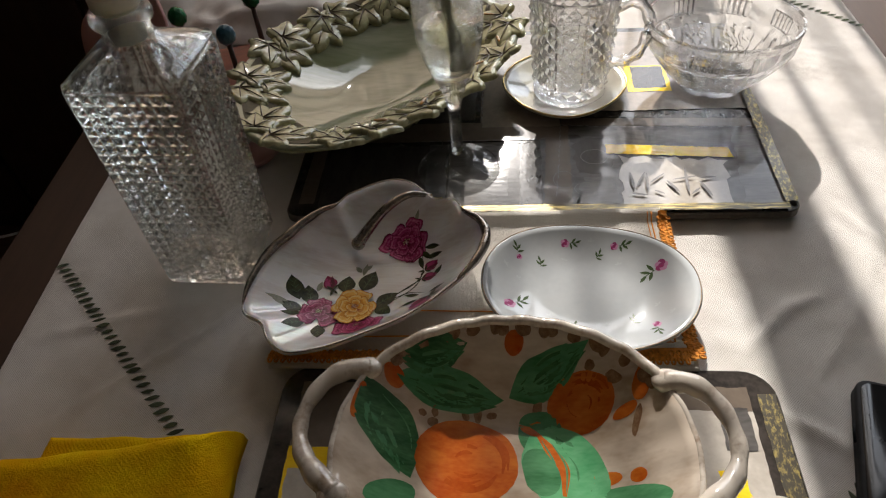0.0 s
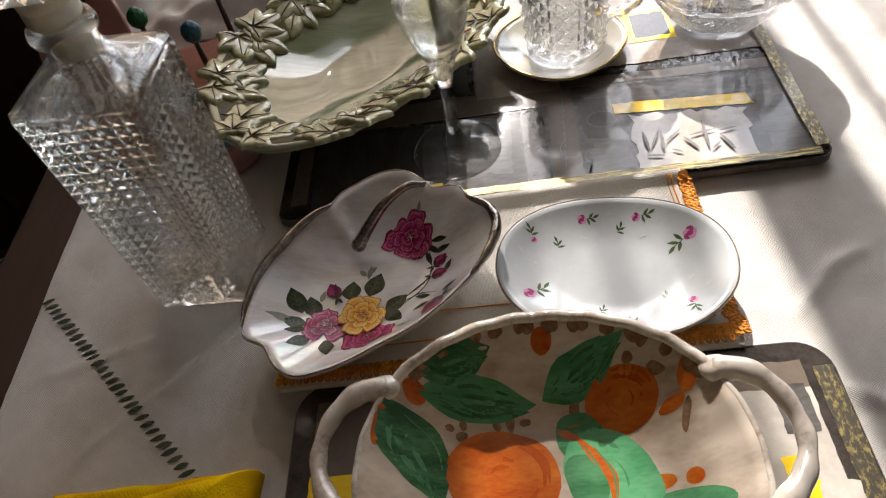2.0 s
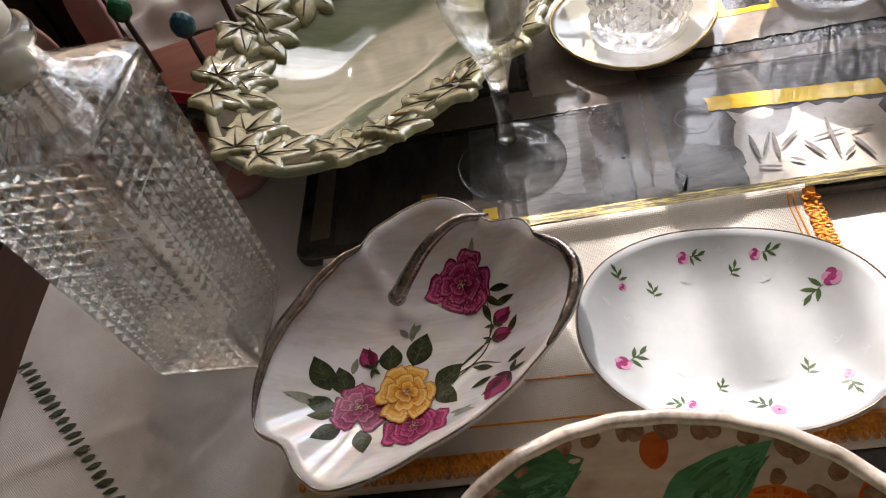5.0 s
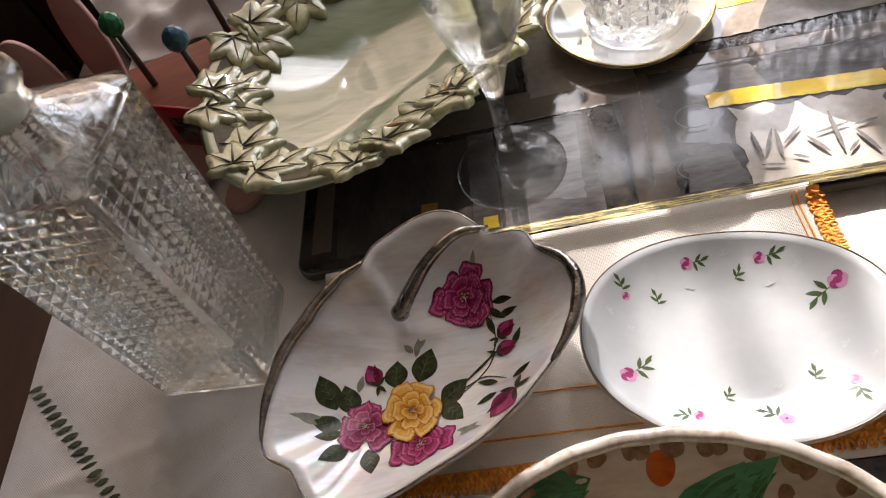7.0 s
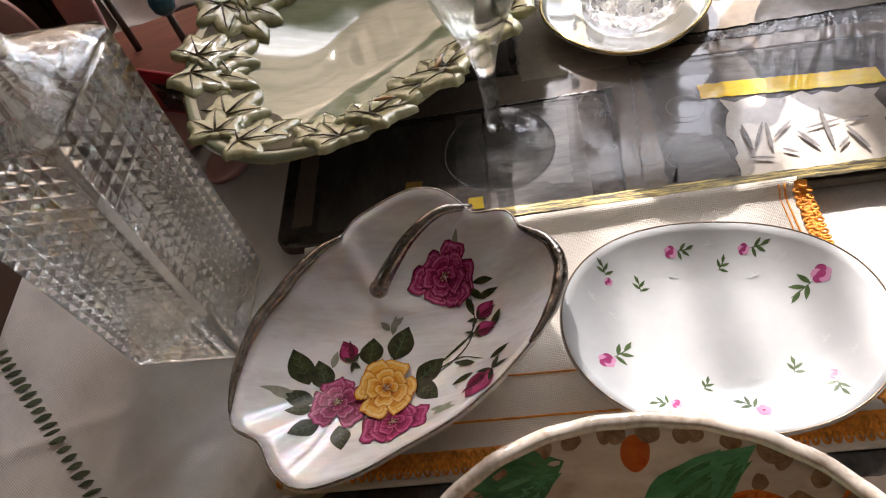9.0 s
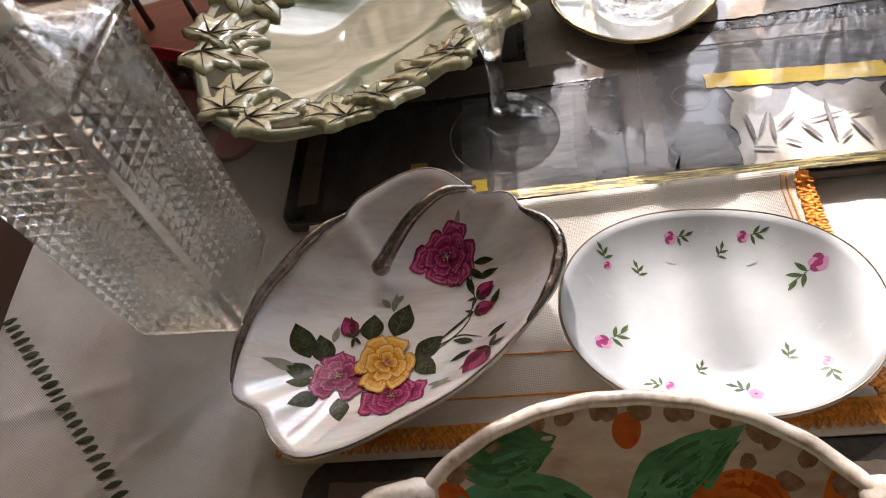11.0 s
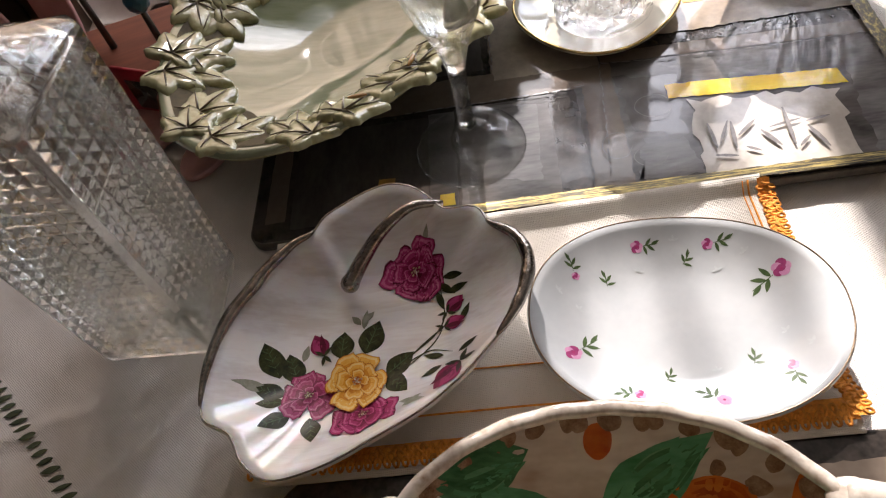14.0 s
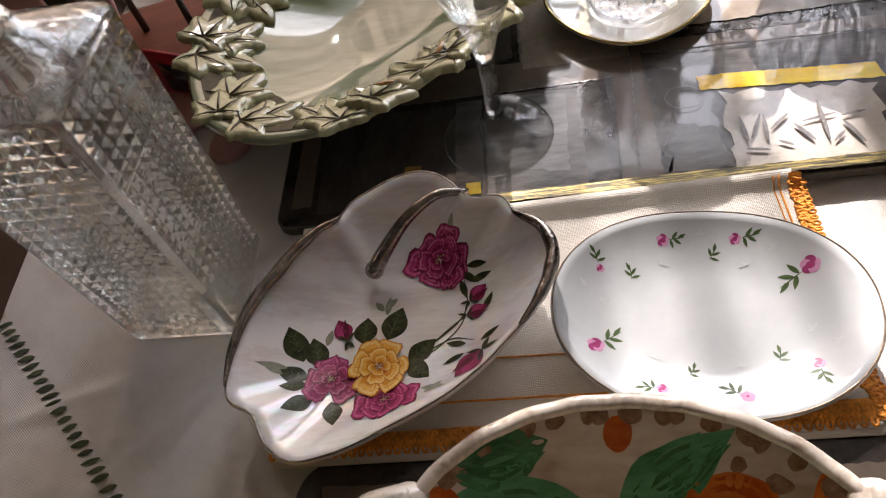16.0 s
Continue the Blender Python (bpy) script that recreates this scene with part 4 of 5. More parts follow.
def build_rose_dish():
    d = thing("rose_dish", SW_X, SW_Y, 0.0045, "pearly porcelain leaf dish with painted roses and silver trim", "dish")
    form = rose_dish_form
    v, f = form.mesh()
    raw("body", v, f, LUSTRE, d)
    v, f = tube(form.edge(0, 2 * math.pi * 143 / 144, 144, 0.0, 0.001), 0.0005, 6, True)
    raw("rim_line", v, f, SILVER, d, "thin worn silver rim line")
    for a0, a1, w in ((radians(118), radians(206), 0.0028), (radians(-22), radians(32), 0.0030)):
        n = 40
        pts = form.edge(a0, a1, n, 0.0006, 0.0008)
        v, f = tube(pts, [0.0008 + w * math.sin(math.pi * i / (n - 1)) ** 0.7 * (0.94 + 0.06 * math.sin(i * 0.8)) for i in range(n)], 10)
        raw("silver_trim", v, f, SILVER, d, "raised tarnished silver edge")
    pts = spline([(0.044, 0.060, 0.037), (0.027, 0.0565, 0.042), (0.010, 0.0465, 0.038), (-0.003, 0.036, 0.029), (-0.0125, 0.0270, 0.0205)], 30)
    v, f = tube(pts, [0.0018 + 0.0030 * (i / 29) ** 0.8 for i in range(30)], 12)
    raw("handle", v, f, SILVER, d, "curling silver handle")
    bm = bmesh.new()
    bmesh.ops.create_uvsphere(bm, u_segments=16, v_segments=10, radius=0.0054, matrix=Matrix.Translation(pts[-1]))
    part("handle_tip", bm, SILVER, d)
    return d


OD_X, OD_Y, OD_T = 0.271, 0.605, -9.0
def oval(a):
    c, s = abs(math.cos(a)) / 0.0742, abs(math.sin(a)) / 0.0572
    return (c ** 2.15 + s ** 2.15) ** (-1 / 2.15)
oval_form = Dish(oval, lambda a: 0.020 + 0.002 * math.cos(2 * a), 0.0055, 0.42, 1.9, 0.0026)


def build_oval_dish():
    d = thing("oval_dish", OD_X, OD_Y, 0.0045, "white porcelain oval dish with small scattered pink roses", "dish", turn=OD_T)
    v, f = oval_form.mesh()
    raw("body", v, f, PORCELAIN, d)
    v, f = tube(oval_form.edge(0, 2 * math.pi * 143 / 144, 144, 0.0, 0.0008), 0.0004, 6, True)
    raw("rim_line", v, f, BROWNLINE, d, "thin gilt brown rim line")
    return d


BW_X, BW_Y, BW_T = 0.211, 0.462, -4.0
def bowl_r(a):
    c, s = abs(math.cos(a)) / 0.0955, abs(math.sin(a)) / 0.0835
    return (c ** 2.1 + s ** 2.1) ** (-1 / 2.1)
bowl_form = Dish(bowl_r, lambda a: 0.050 + 0.0006 * math.sin(26 * a), 0.010, 0.42, 1.45, 0.0055)


def build_bowl():
    d = thing("fruit_bowl", BW_X, BW_Y, 0.0075, "hand-painted cream ceramic bowl with oranges, leaves and two loop handles", "bowl", turn=BW_T)
    v, f = bowl_form.mesh(168, 22)
    raw("body", v, f, BOWLGLAZE, d)
    v, f = tube(bowl_form.edge(0, 2 * math.pi * 167 / 168, 168, -0.0012, 0.0016), [0.0034 - 0.0016 * min(1.0, max(0.0, (abs(math.cos(2 * math.pi * k / 168)) - 0.84) / 0.08)) for k in range(168)], 10, True)
    raw("rim", v, f, RIMGLAZE, d, "thumbed rim with brown wear")
    for s in (-1, 1):
        pts = spline([(s * 0.085, 0.046, 0.047), (s * 0.099, 0.043, 0.050), (s * 0.112, 0.031, 0.049), (s * 0.1185, 0.012, 0.046), (s * 0.1145, -0.006, 0.046), (s * 0.104, -0.020, 0.048), (s * 0.091, -0.031, 0.047)], 44)
        v, f = tube(pts, [0.0056 + 0.0012 * math.cos(2 * math.pi * i / 43) + 0.0004 * math.sin(i * 0.9) for i in range(44)], 14)
        raw("handle", v, f, RIMGLAZE, d)
        for y in (0.046, -0.032):
            bm = bmesh.new()
            bmesh.ops.create_uvsphere(bm, u_segments=18, v_segments=12, radius=0.0076, matrix=Matrix.Translation((s * (0.086 if y > 0 else 0.091), y, 0.048)) @ Matrix.Diagonal((1.15, 1.0, 0.75, 1)))
            for q in bm.verts:
                q.co += q.normal * 0.0008 * noise.noise(q.co * 160)
            part("handle_knot", bm, RIMGLAZE, d)
    return d


rose_dish = build_rose_dish()
oval_dish = build_oval_dish()
fruit_bowl = build_bowl()

GX, GY = 0.105, 0.875
G_R = [0.1195, 0.1336, 0.1404, 0.1462, 0.1496, 0.148, 0.1391, 0.1290, 0.1220, 0.1170, 0.1185, 0.1260, 0.1330, 0.1390, 0.1470, 0.1565, 0.1555, 0.1425, 0.1262, 0.1115, 0.1040, 0.1015, 0.1020, 0.1075]
leaf_dish_form = Dish(ring_radius(G_R), lambda a: 0.046, 0.012, 0.25, 1.25, 0.005)


def leaf_mesh(size):
    """A cushioned ivy leaf with five pointed lobes, its tip along x, and raised dark veins."""
    lobes = ((0, 1.0), (50, 0.86), (-50, 0.86), (104, 0.64), (-104, 0.64))
    n = 90
    outline = []
    for k in range(n):
        a = 360.0 * k / n
        r = 0.56 if abs((a + 180) % 360 - 180) < 120 else 0.20
        for at, ln in lobes:
            d = abs((a - at + 180) % 360 - 180)
            r = max(r, ln * max(0.0, 0.88 - (d / 48.0) ** 2 + 0.12 * math.exp(-d / 7.0)))
        outline.append((0.66 * size * r * math.cos(radians(a)), 0.60 * size * r * math.sin(radians(a))))
    verts, faces = [], []
    for s, h in zip((1.0, 1.0, 0.93, 0.72, 0.40), (-0.0022, -0.0010, 0.0001, 0.0008, 0.0005)):
        for x, y in outline:
            verts.append((s * x, s * y, h * size / 0.03))
    verts.append((0, 0, 0.0003 * size / 0.03))
    for i in range(4):
        for k in range(n):
            l = (k + 1) % n
            faces.append((i * n + k, i * n + l, (i + 1) * n + l, (i + 1) * n + k))
    for k in range(n):
        faces.append((4 * n + k, 4 * n + (k + 1) % n, len(verts) - 1))
    vv, vf = [], []
    for at, ln in lobes:
        p1 = Vector((0.66 * size * ln * 0.78 * math.cos(radians(at)), 0.60 * size * ln * 0.78 * math.sin(radians(at)), 0.0011 * size / 0.03))
        p0 = Vector((0, 0, 0.0004 * size / 0.03))
        tv, tf = tube([p0, p0.lerp(p1, 0.5) + Vector((0, 0, 0.0005 * size / 0.03)), p1], [0.0009, 0.0007, 0.0003], 5)
        vf += [tuple(i + len(vv) for i in q) for q in tf]
        vv += tv
    return verts, faces, vv, vf


def build_leaf_dish():
    d = thing("leaf_dish", GX, GY, 0.007, "large celadon ceramic dish edged with moulded ivy leaves", "dish")
    form = leaf_dish_form
    v, f = form.mesh(168, 20)
    raw("body", v, f, CELADON, d)
    v, f = tube([(p[0], p[1], p[2] + 0.0006 * math.sin(i * 0.7)) for i, p in enumerate(form.edge(0, 2 * math.pi * 167 / 168, 168, -0.004, -0.0005))], 0.0030, 8, True)
    raw("lip", v, f, LEAFGLAZE, d, "wavy pale green lip")
    # dark brown band of glaze between the leaves
    verts, faces, n = [], [], 168
    for s in (0.72, 0.84, 0.96):
        for k in range(n):
            a = 2 * math.pi * k / n
            w = s + (0.012 * math.sin(9 * a) + 0.012 * math.sin(23 * a) if s < 0.75 else 0.0)
            r = w * form.radius(a)
            verts.append((r * math.cos(a), r * math.sin(a), form.z(w, a) + 0.0006))
    for i in range(2):
        for k in range(n):
            l = (k + 1) % n
            faces.append((i * n + k, (i + 1) * n + k, (i + 1) * n + l, i * n + l))
    raw("gap_glaze", verts, faces, GAPBROWN, d, "dark brown glaze between the leaves")
    sizes = (0.052, 0.056)
    data = []
    for s in sizes:
        lv, lf, vv, vf = leaf_mesh(s)
        data.append((lv, lf, vv, vf))
    shared = {}
    rnd = random.Random(12)
    def place(a, s, turn, which, lift, tone):
        r = s * form.radius(a)
        x, y = r * math.cos(a), r * math.sin(a)
        slope = math.degrees(math.atan2(form.z(s + 0.05, a) - form.z(s - 0.05, a), 0.1 * form.radius(a)))
        lv, lf, vv, vf = data[which]
        key = (which, tone)
        if key not in shared:
            o = raw("leaf", lv, lf, AMBERGLAZE if tone else LEAFGLAZE, d)
            vo = raw("vein", vv, vf, VEIN, o)
            shared[key] = (o.data, vo.data)
        else:
            o = new("leaf", shared[key][0])
            o.parent = d
            vo = new("vein", shared[key][1])
            vo.parent = o
        k = rnd.uniform(0.88, 1.08)
        tangent = Vector((-math.sin(a), math.cos(a), 0))
        o.matrix_basis = Matrix.Translation((x, y, form.z(s, a) + lift)) @ Matrix.Rotation(radians(-slope * 0.8 + rnd.uniform(-5, 5)), 4, tangent) @ pose(0, 0, 0, 0, 0, turn) @ Matrix.Translation((-0.25 * sizes[which], 0, 0)) @ Matrix.Diagonal((k, k, k, 1))
    # two overlapping rows, the outer one along the lip and the inner one pointing to the middle
    for row, count, s, wide in ((0, 21, 0.905, 62), (1, 22, 0.795, 34)):
        for k in range(count):
            a = 2 * math.pi * (k + 0.5 * row + rnd.uniform(-0.16, 0.16)) / count
            turn = math.degrees(a) + 180 + (wide if k % 2 else -wide) + rnd.uniform(-18, 18)
            place(a, s + rnd.uniform(-0.015, 0.015), turn, row, 0.0020 + 0.0007 * (k % 2) - 0.0004 * row, False)
    # small amber dabs where the leaves meet
    for k in range(6):
        a = -1.5 + 0.42 * k
        s = 0.87
        bm = bmesh.new()
        bmesh.ops.create_uvsphere(bm, u_segments=10, v_segments=6, radius=0.0034, matrix=Matrix.Translation((s * form.radius(a) * math.cos(a), s * form.radius(a) * math.sin(a), form.z(s, a) + 0.0066)) @ pose(0, 0, 0, 0, 0, 70 * k) @ Matrix.Diagonal((2.0, 0.5, 0.3, 1)))
        part("amber_dab", bm, AMBERGLAZE, d, "amber glaze dab")
    return d


build_leaf_dish()


# ---- glass ----
def build_decanter():
    d = thing("decanter", -0.0155, 0.6680, 0.0006, "square clear glass decanter with diamond-cut sides and white stopper", "decanter", turn=-3.8)
    nu, nv = 18, 44
    b0, b1, h0, h1 = 0.0345, 0.0372, 0.005, 0.1745
    amp = 0.0024
    verts, faces = [], []
    bodyz = lambda j: h0 + (h1 - h0) * j / nv
    for side in range(4):
        rot = Matrix.Rotation(math.pi / 2 * side, 3, "Z")
        base = len(verts)
        for i in range(nu + 1):
            for j in range(nv + 1):
                half = b0 + (b1 - b0) * j / nv
                u = (i / nu * 2 - 1) * (half - 0.003)
                edge = i in (0, nu) or j in (0, nv)
                h = amp if not edge and i % 2 and j % 2 else 0.0
                verts.append(rot @ Vector((u, -half - h, bodyz(j))))
        for i in range(nu):
            for j in range(nv):
                a, b, c, e = (base + p * (nv + 1) + q for p, q in ((i, j), (i + 1, j), (i + 1, j + 1), (i, j + 1)))
                faces += [(a, b, c), (a, c, e)] if (i + j) % 2 == 0 else [(a, b, e), (b, c, e)]
    # corner strips between the four faces
    per = (nu + 1) * (nv + 1)
    for side in range(4):
        nxt = (side + 1) % 4
        for j in range(nv):
            a, b = side * per + nu * (nv + 1) + j, nxt * per + j
            faces.append((a, b, b + 1, a + 1))
    o = raw("body", verts, faces, [PRESSED, INSIDE], d, smooth=False)
    # close the base and the shoulder as one smooth shape above and below the cut panels
    bm = bmesh.new()
    bm.from_mesh(o.data)
    bm.verts.ensure_lookup_table()
    top = [bm.verts[s * per + i * (nv + 1) + nv] for s in range(4) for i in range(nu + 1)]
    bot = [bm.verts[s * per + i * (nv + 1)] for s in range(4) for i in range(nu + 1)]
    n = len(top)
    prev = top
    prof = ((0.0388, 0.1755, 0.0), (0.0382, 0.1785, 0.03), (0.031, 0.1830, 0.22), (0.0240, 0.187, 0.65), (0.0180, 0.191, 1.0), (0.0155, 0.196, 1.0), (0.0148, 0.203, 1.0))
    def squircle(k, half, roundness, z):
        p = top[k].co
        a = math.atan2(p.y, p.x)
        sq = half / max(abs(math.cos(a)), abs(math.sin(a)))
        sq = min(sq, half * 1.30)
        r = sq * (1 - roundness) + half * roundness
        return (r * math.cos(a), r * math.sin(a), z)
    for half, z, q in prof:
        cur = [bm.verts.new(squircle(k, half, q, z)) for k in range(n)]
        for k in range(n):
            l = (k + 1) % n
            bm.faces.new((prev[k], prev[l], cur[l], cur[k])).smooth = True
        prev = cur
    # lip, then down the inside
    ring_no = 0
    for half, z, q in ((0.0185, 0.2045, 1), (0.0192, 0.208, 1), (0.0180, 0.212, 1), (0.0140, 0.2125, 1), (0.0118, 0.209, 1), (0.0112, 0.197, 1), (0.0150, 0.188, 1), (0.0260, 0.180, 0.5), (0.0325, 0.174, 0.1), (0.0325, 0.165, 0.1), (0.0280, 0.012, 0.1)):
        cur = [bm.verts.new(squircle(k, half, q, z)) for k in range(n)]
        for k in range(n):
            l = (k + 1) % n
            face = bm.faces.new((prev[k], prev[l], cur[l], cur[k]))
            face.smooth, face.material_index = True, int(ring_no > 8)
        prev = cur
        ring_no += 1
    bm.faces.new(prev[::-1]).material_index = 1
    base = [bm.verts.new((v.co.x * 0.97, v.co.y * 0.97, 0.0)) for v in bot]
    for k in range(n):
        l = (k + 1) % n
        bm.faces.new((bot[l], bot[k], base[k], base[l]))
    bm.faces.new(base)
    bmesh.ops.recalc_face_normals(bm, faces=bm.faces)
    bm.to_mesh(o.data)
    bm.free()
    v, f = lathe([(0.0100, 0.192), (0.0106, 0.209), (0.0108, 0.2132), (0.0140, 0.2134), (0.0150, 0.2150), (0.0150, 0.2210), (0.0142, 0.2222), (0.0142, 0.2230), (0.0150, 0.2240), (0.0150, 0.2300), (0.0135, 0.2312)], 48)
    raw("stopper_collar", v, f, PLASTIC, d, "milky white plastic stopper collar", True)
    # square stopper head with cut studs
    verts, faces, m, q = [], [], 8, 5
    half, za, zb = 0.0225, 0.2330, 0.2580
    for side in range(4):
        rot = Matrix.Rotation(math.pi / 2 * side, 3, "Z")
        base = len(verts)
        for i in range(m + 1):
            for k in range(q + 1):
                rim = i in (0, m) or k in (0, q)
                h = 0.0 if rim else (0.0024 if (i + k) % 2 == 0 else 0.0)
                verts.append(rot @ Vector(((i / m * 2 - 1) * (half - 0.003), -half - h, za + (zb - za) * k / q)))
        for i in range(m):
            for k in range(q):
                a, b, c, e = (base + s * (q + 1) + w for s, w in ((i, k), (i + 1, k), (i + 1, k + 1), (i, k + 1)))
                faces += [(a, b, e), (b, c, e)] if (i + k) % 2 == 0 else [(a, b, c), (a, c, e)]
    each = (m + 1) * (q + 1)
    for side in range(4):
        for k in range(q):
            a, b = side * each + m * (q + 1) + k, (side + 1) % 4 * each + k
            faces.append((a, b, b + 1, a + 1))
    low = [s * each + i * (q + 1) for s in range(4) for i in range(m + 1)]
    high = [w + q for w in low]
    for ids, z, shrink in ((low, 0.2290, 0.62), (high, 0.2640, 0.70)):
        new_ids = []
        for w in ids:
            verts.append(Vector((verts[w].x * shrink, verts[w].y * shrink, z)))
            new_ids.append(len(verts) - 1)
        for k in range(len(ids)):
            l = (k + 1) % len(ids)
            faces.append((ids[k], ids[l], new_ids[l], new_ids[k]))
        faces.append(tuple(new_ids))
    o = raw("stopper_head", verts, faces, PRESSED, d, "square cut glass stopper head", False)
    bm = bmesh.new()
    bm.from_mesh(o.data)
    bmesh.ops.recalc_face_normals(bm, faces=bm.faces)
    bm.to_mesh(o.data)
    bm.free()


build_decanter()


def build_wine_glass():
    d = thing("wine_glass", 0.1768, 0.7545, 0.0073, "clear stemmed wine glass with water and a plant stalk", "glass")
    outer = [(0.0005, 0.0), (0.0345, 0.0), (0.0358, 0.0008), (0.0352, 0.0018), (0.025, 0.0034), (0.014, 0.0064), (0.0080, 0.0120), (0.0056, 0.0200), (0.0050, 0.0300), (0.0048, 0.0480), (0.0056, 0.0640), (0.0078, 0.0750), (0.0108, 0.0850), (0.0148, 0.0945), (0.0190, 0.1045), (0.0228, 0.1155), (0.0256, 0.1300), (0.0263, 0.1450), (0.0258, 0.1650), (0.0250, 0.1850)]
    inner = [(0.0240, 0.1850), (0.0247, 0.1650), (0.0252, 0.1450), (0.0245, 0.1305), (0.0215, 0.1165), (0.0174, 0.1060), (0.0120, 0.0988), (0.0050, 0.0957), (0.0005, 0.0950)]
    for name, prof in (("foot", outer[:8]), ("stem", [(0.0055, 0.02005)] + outer[8:11]), ("bowl", [(0.0056, 0.06405)] + outer[11:] + inner)):
        v, f = lathe(prof, 72)
        raw(name, v, f, FOOTGLASS if name == "foot" else STEMWARE, d)
    w = [(0.0005, 0.0951), (0.0050, 0.0958), (0.0119, 0.0989), (0.0173, 0.1061), (0.0214, 0.1166), (0.0244, 0.1306), (0.0249, 0.1370), (0.0005, 0.1372)]
    v, f = lathe(w, 72)
    tagged(raw("water", v, f, WATER), "clear water standing in the wine glass", "water").matrix_world = d.matrix_world
    pts = spline([(0.004, -0.002, 0.105), (0.003, 0.000, 0.125), (-0.002, 0.004, 0.16), (-0.006, 0.008, 0.21)], 24)
    v, f = tube(pts, [0.0045 - 0.0018 * i / 23 + 0.0006 * math.sin(i) for i in range(24)], 10)
    tagged(raw("plant_stalk", v, f, STALK), "brown-green cut plant stalk standing in the glass", "stalk").matrix_world = d.matrix_world


build_wine_glass()


def cut_lathe(profile, sides, amp):
    """A turned glass whose outside is cut into pointed diamonds between the profile's marked heights."""
    verts, faces = [], []
    n = len(profile)
    for i, (r, z, c) in enumerate(profile):
        for k in range(sides):
            a = 2 * math.pi * k / sides
            h = (amp if (k if c < 0 else i + k) % 2 == 0 else -amp * 0.2) * abs(c)
            verts.append(((r + h) * math.cos(a), (r + h) * math.sin(a), z))
    for i in range(n - 1):
        for k in range(sides):
            l = (k + 1) % sides
            a, b, c, e = i * sides + k, i * sides + l, (i + 1) * sides + l, (i + 1) * sides + k
            if (i + k) % 2 == 0:
                faces += [(a, b, e), (b, c, e)]
            else:
                faces += [(a, b, c), (a, c, e)]
    faces.append(tuple(range(sides))[::-1])
    faces.append(tuple((n - 1) * sides + k for k in range(sides)))
    return verts, faces


def build_saucer_and_mug():
    sx, sy = 0.278, 0.8655
    squarish = lambda a: 0.0565 * (1 + 0.022 * math.cos(4 * a + 0.3))
    form = Dish(squarish, lambda a: 0.0135 + 0.0008 * math.cos(2 * a), 0.0038, 0.5, 1.3, 0.0022)
    s = thing("saucer", sx, sy, 0.0073, "cream pearl porcelain saucer with worn gold rim", "saucer")
    v, f = form.mesh(96, 14)
    raw("body", v, f, PEARL, s)
    v, f = tube(form.edge(0, 2 * math.pi * 95 / 96, 96, 0.0, 0.0006), 0.0010, 6, True)
    raw("rim_line", v, f, GOLD, s, "gold rim line")
    m = thing("crystal_mug", 0.2835, 0.8655, 0.0112, "heavy cut crystal mug with handle on the saucer", "mug")
    prof = [(0.0008, 0.0, 0), (0.0310, 0.0, 0), (0.0350, 0.0015, 0), (0.0350, 0.0045, 0), (0.0325, 0.007, 0.2)]
    rows = 13
    for i in range(rows):
        u = i / (rows - 1)
        prof.append((0.0340 + 0.0050 * u, 0.010 + 0.074 * u, 1.0))
    prof += [(0.0388, 0.088, 0.2), (0.0400, 0.094, 0), (0.0410, 0.104, 0), (0.0400, 0.1055, 0), (0.0385, 0.104, 0), (0.0350, 0.085, 0), (0.0305, 0.016, 0), (0.0008, 0.014, 0)]
    v, f = cut_lathe(prof, 36, 0.0022)
    raw("body", v, f, CRYSTAL, m, smooth=False)
    pts = spline([(0.036, 0.0, 0.083), (0.056, -0.002, 0.087), (0.067, -0.004, 0.068), (0.062, -0.004, 0.042), (0.050, -0.002, 0.030), (0.034, 0.0, 0.026)], 30)
    v, f = tube(pts, [0.0052 + 0.0008 * math.sin(i * 1.4) for i in range(30)], 10)
    raw("handle", v, f, CRYSTAL, m)


build_saucer_and_mug()


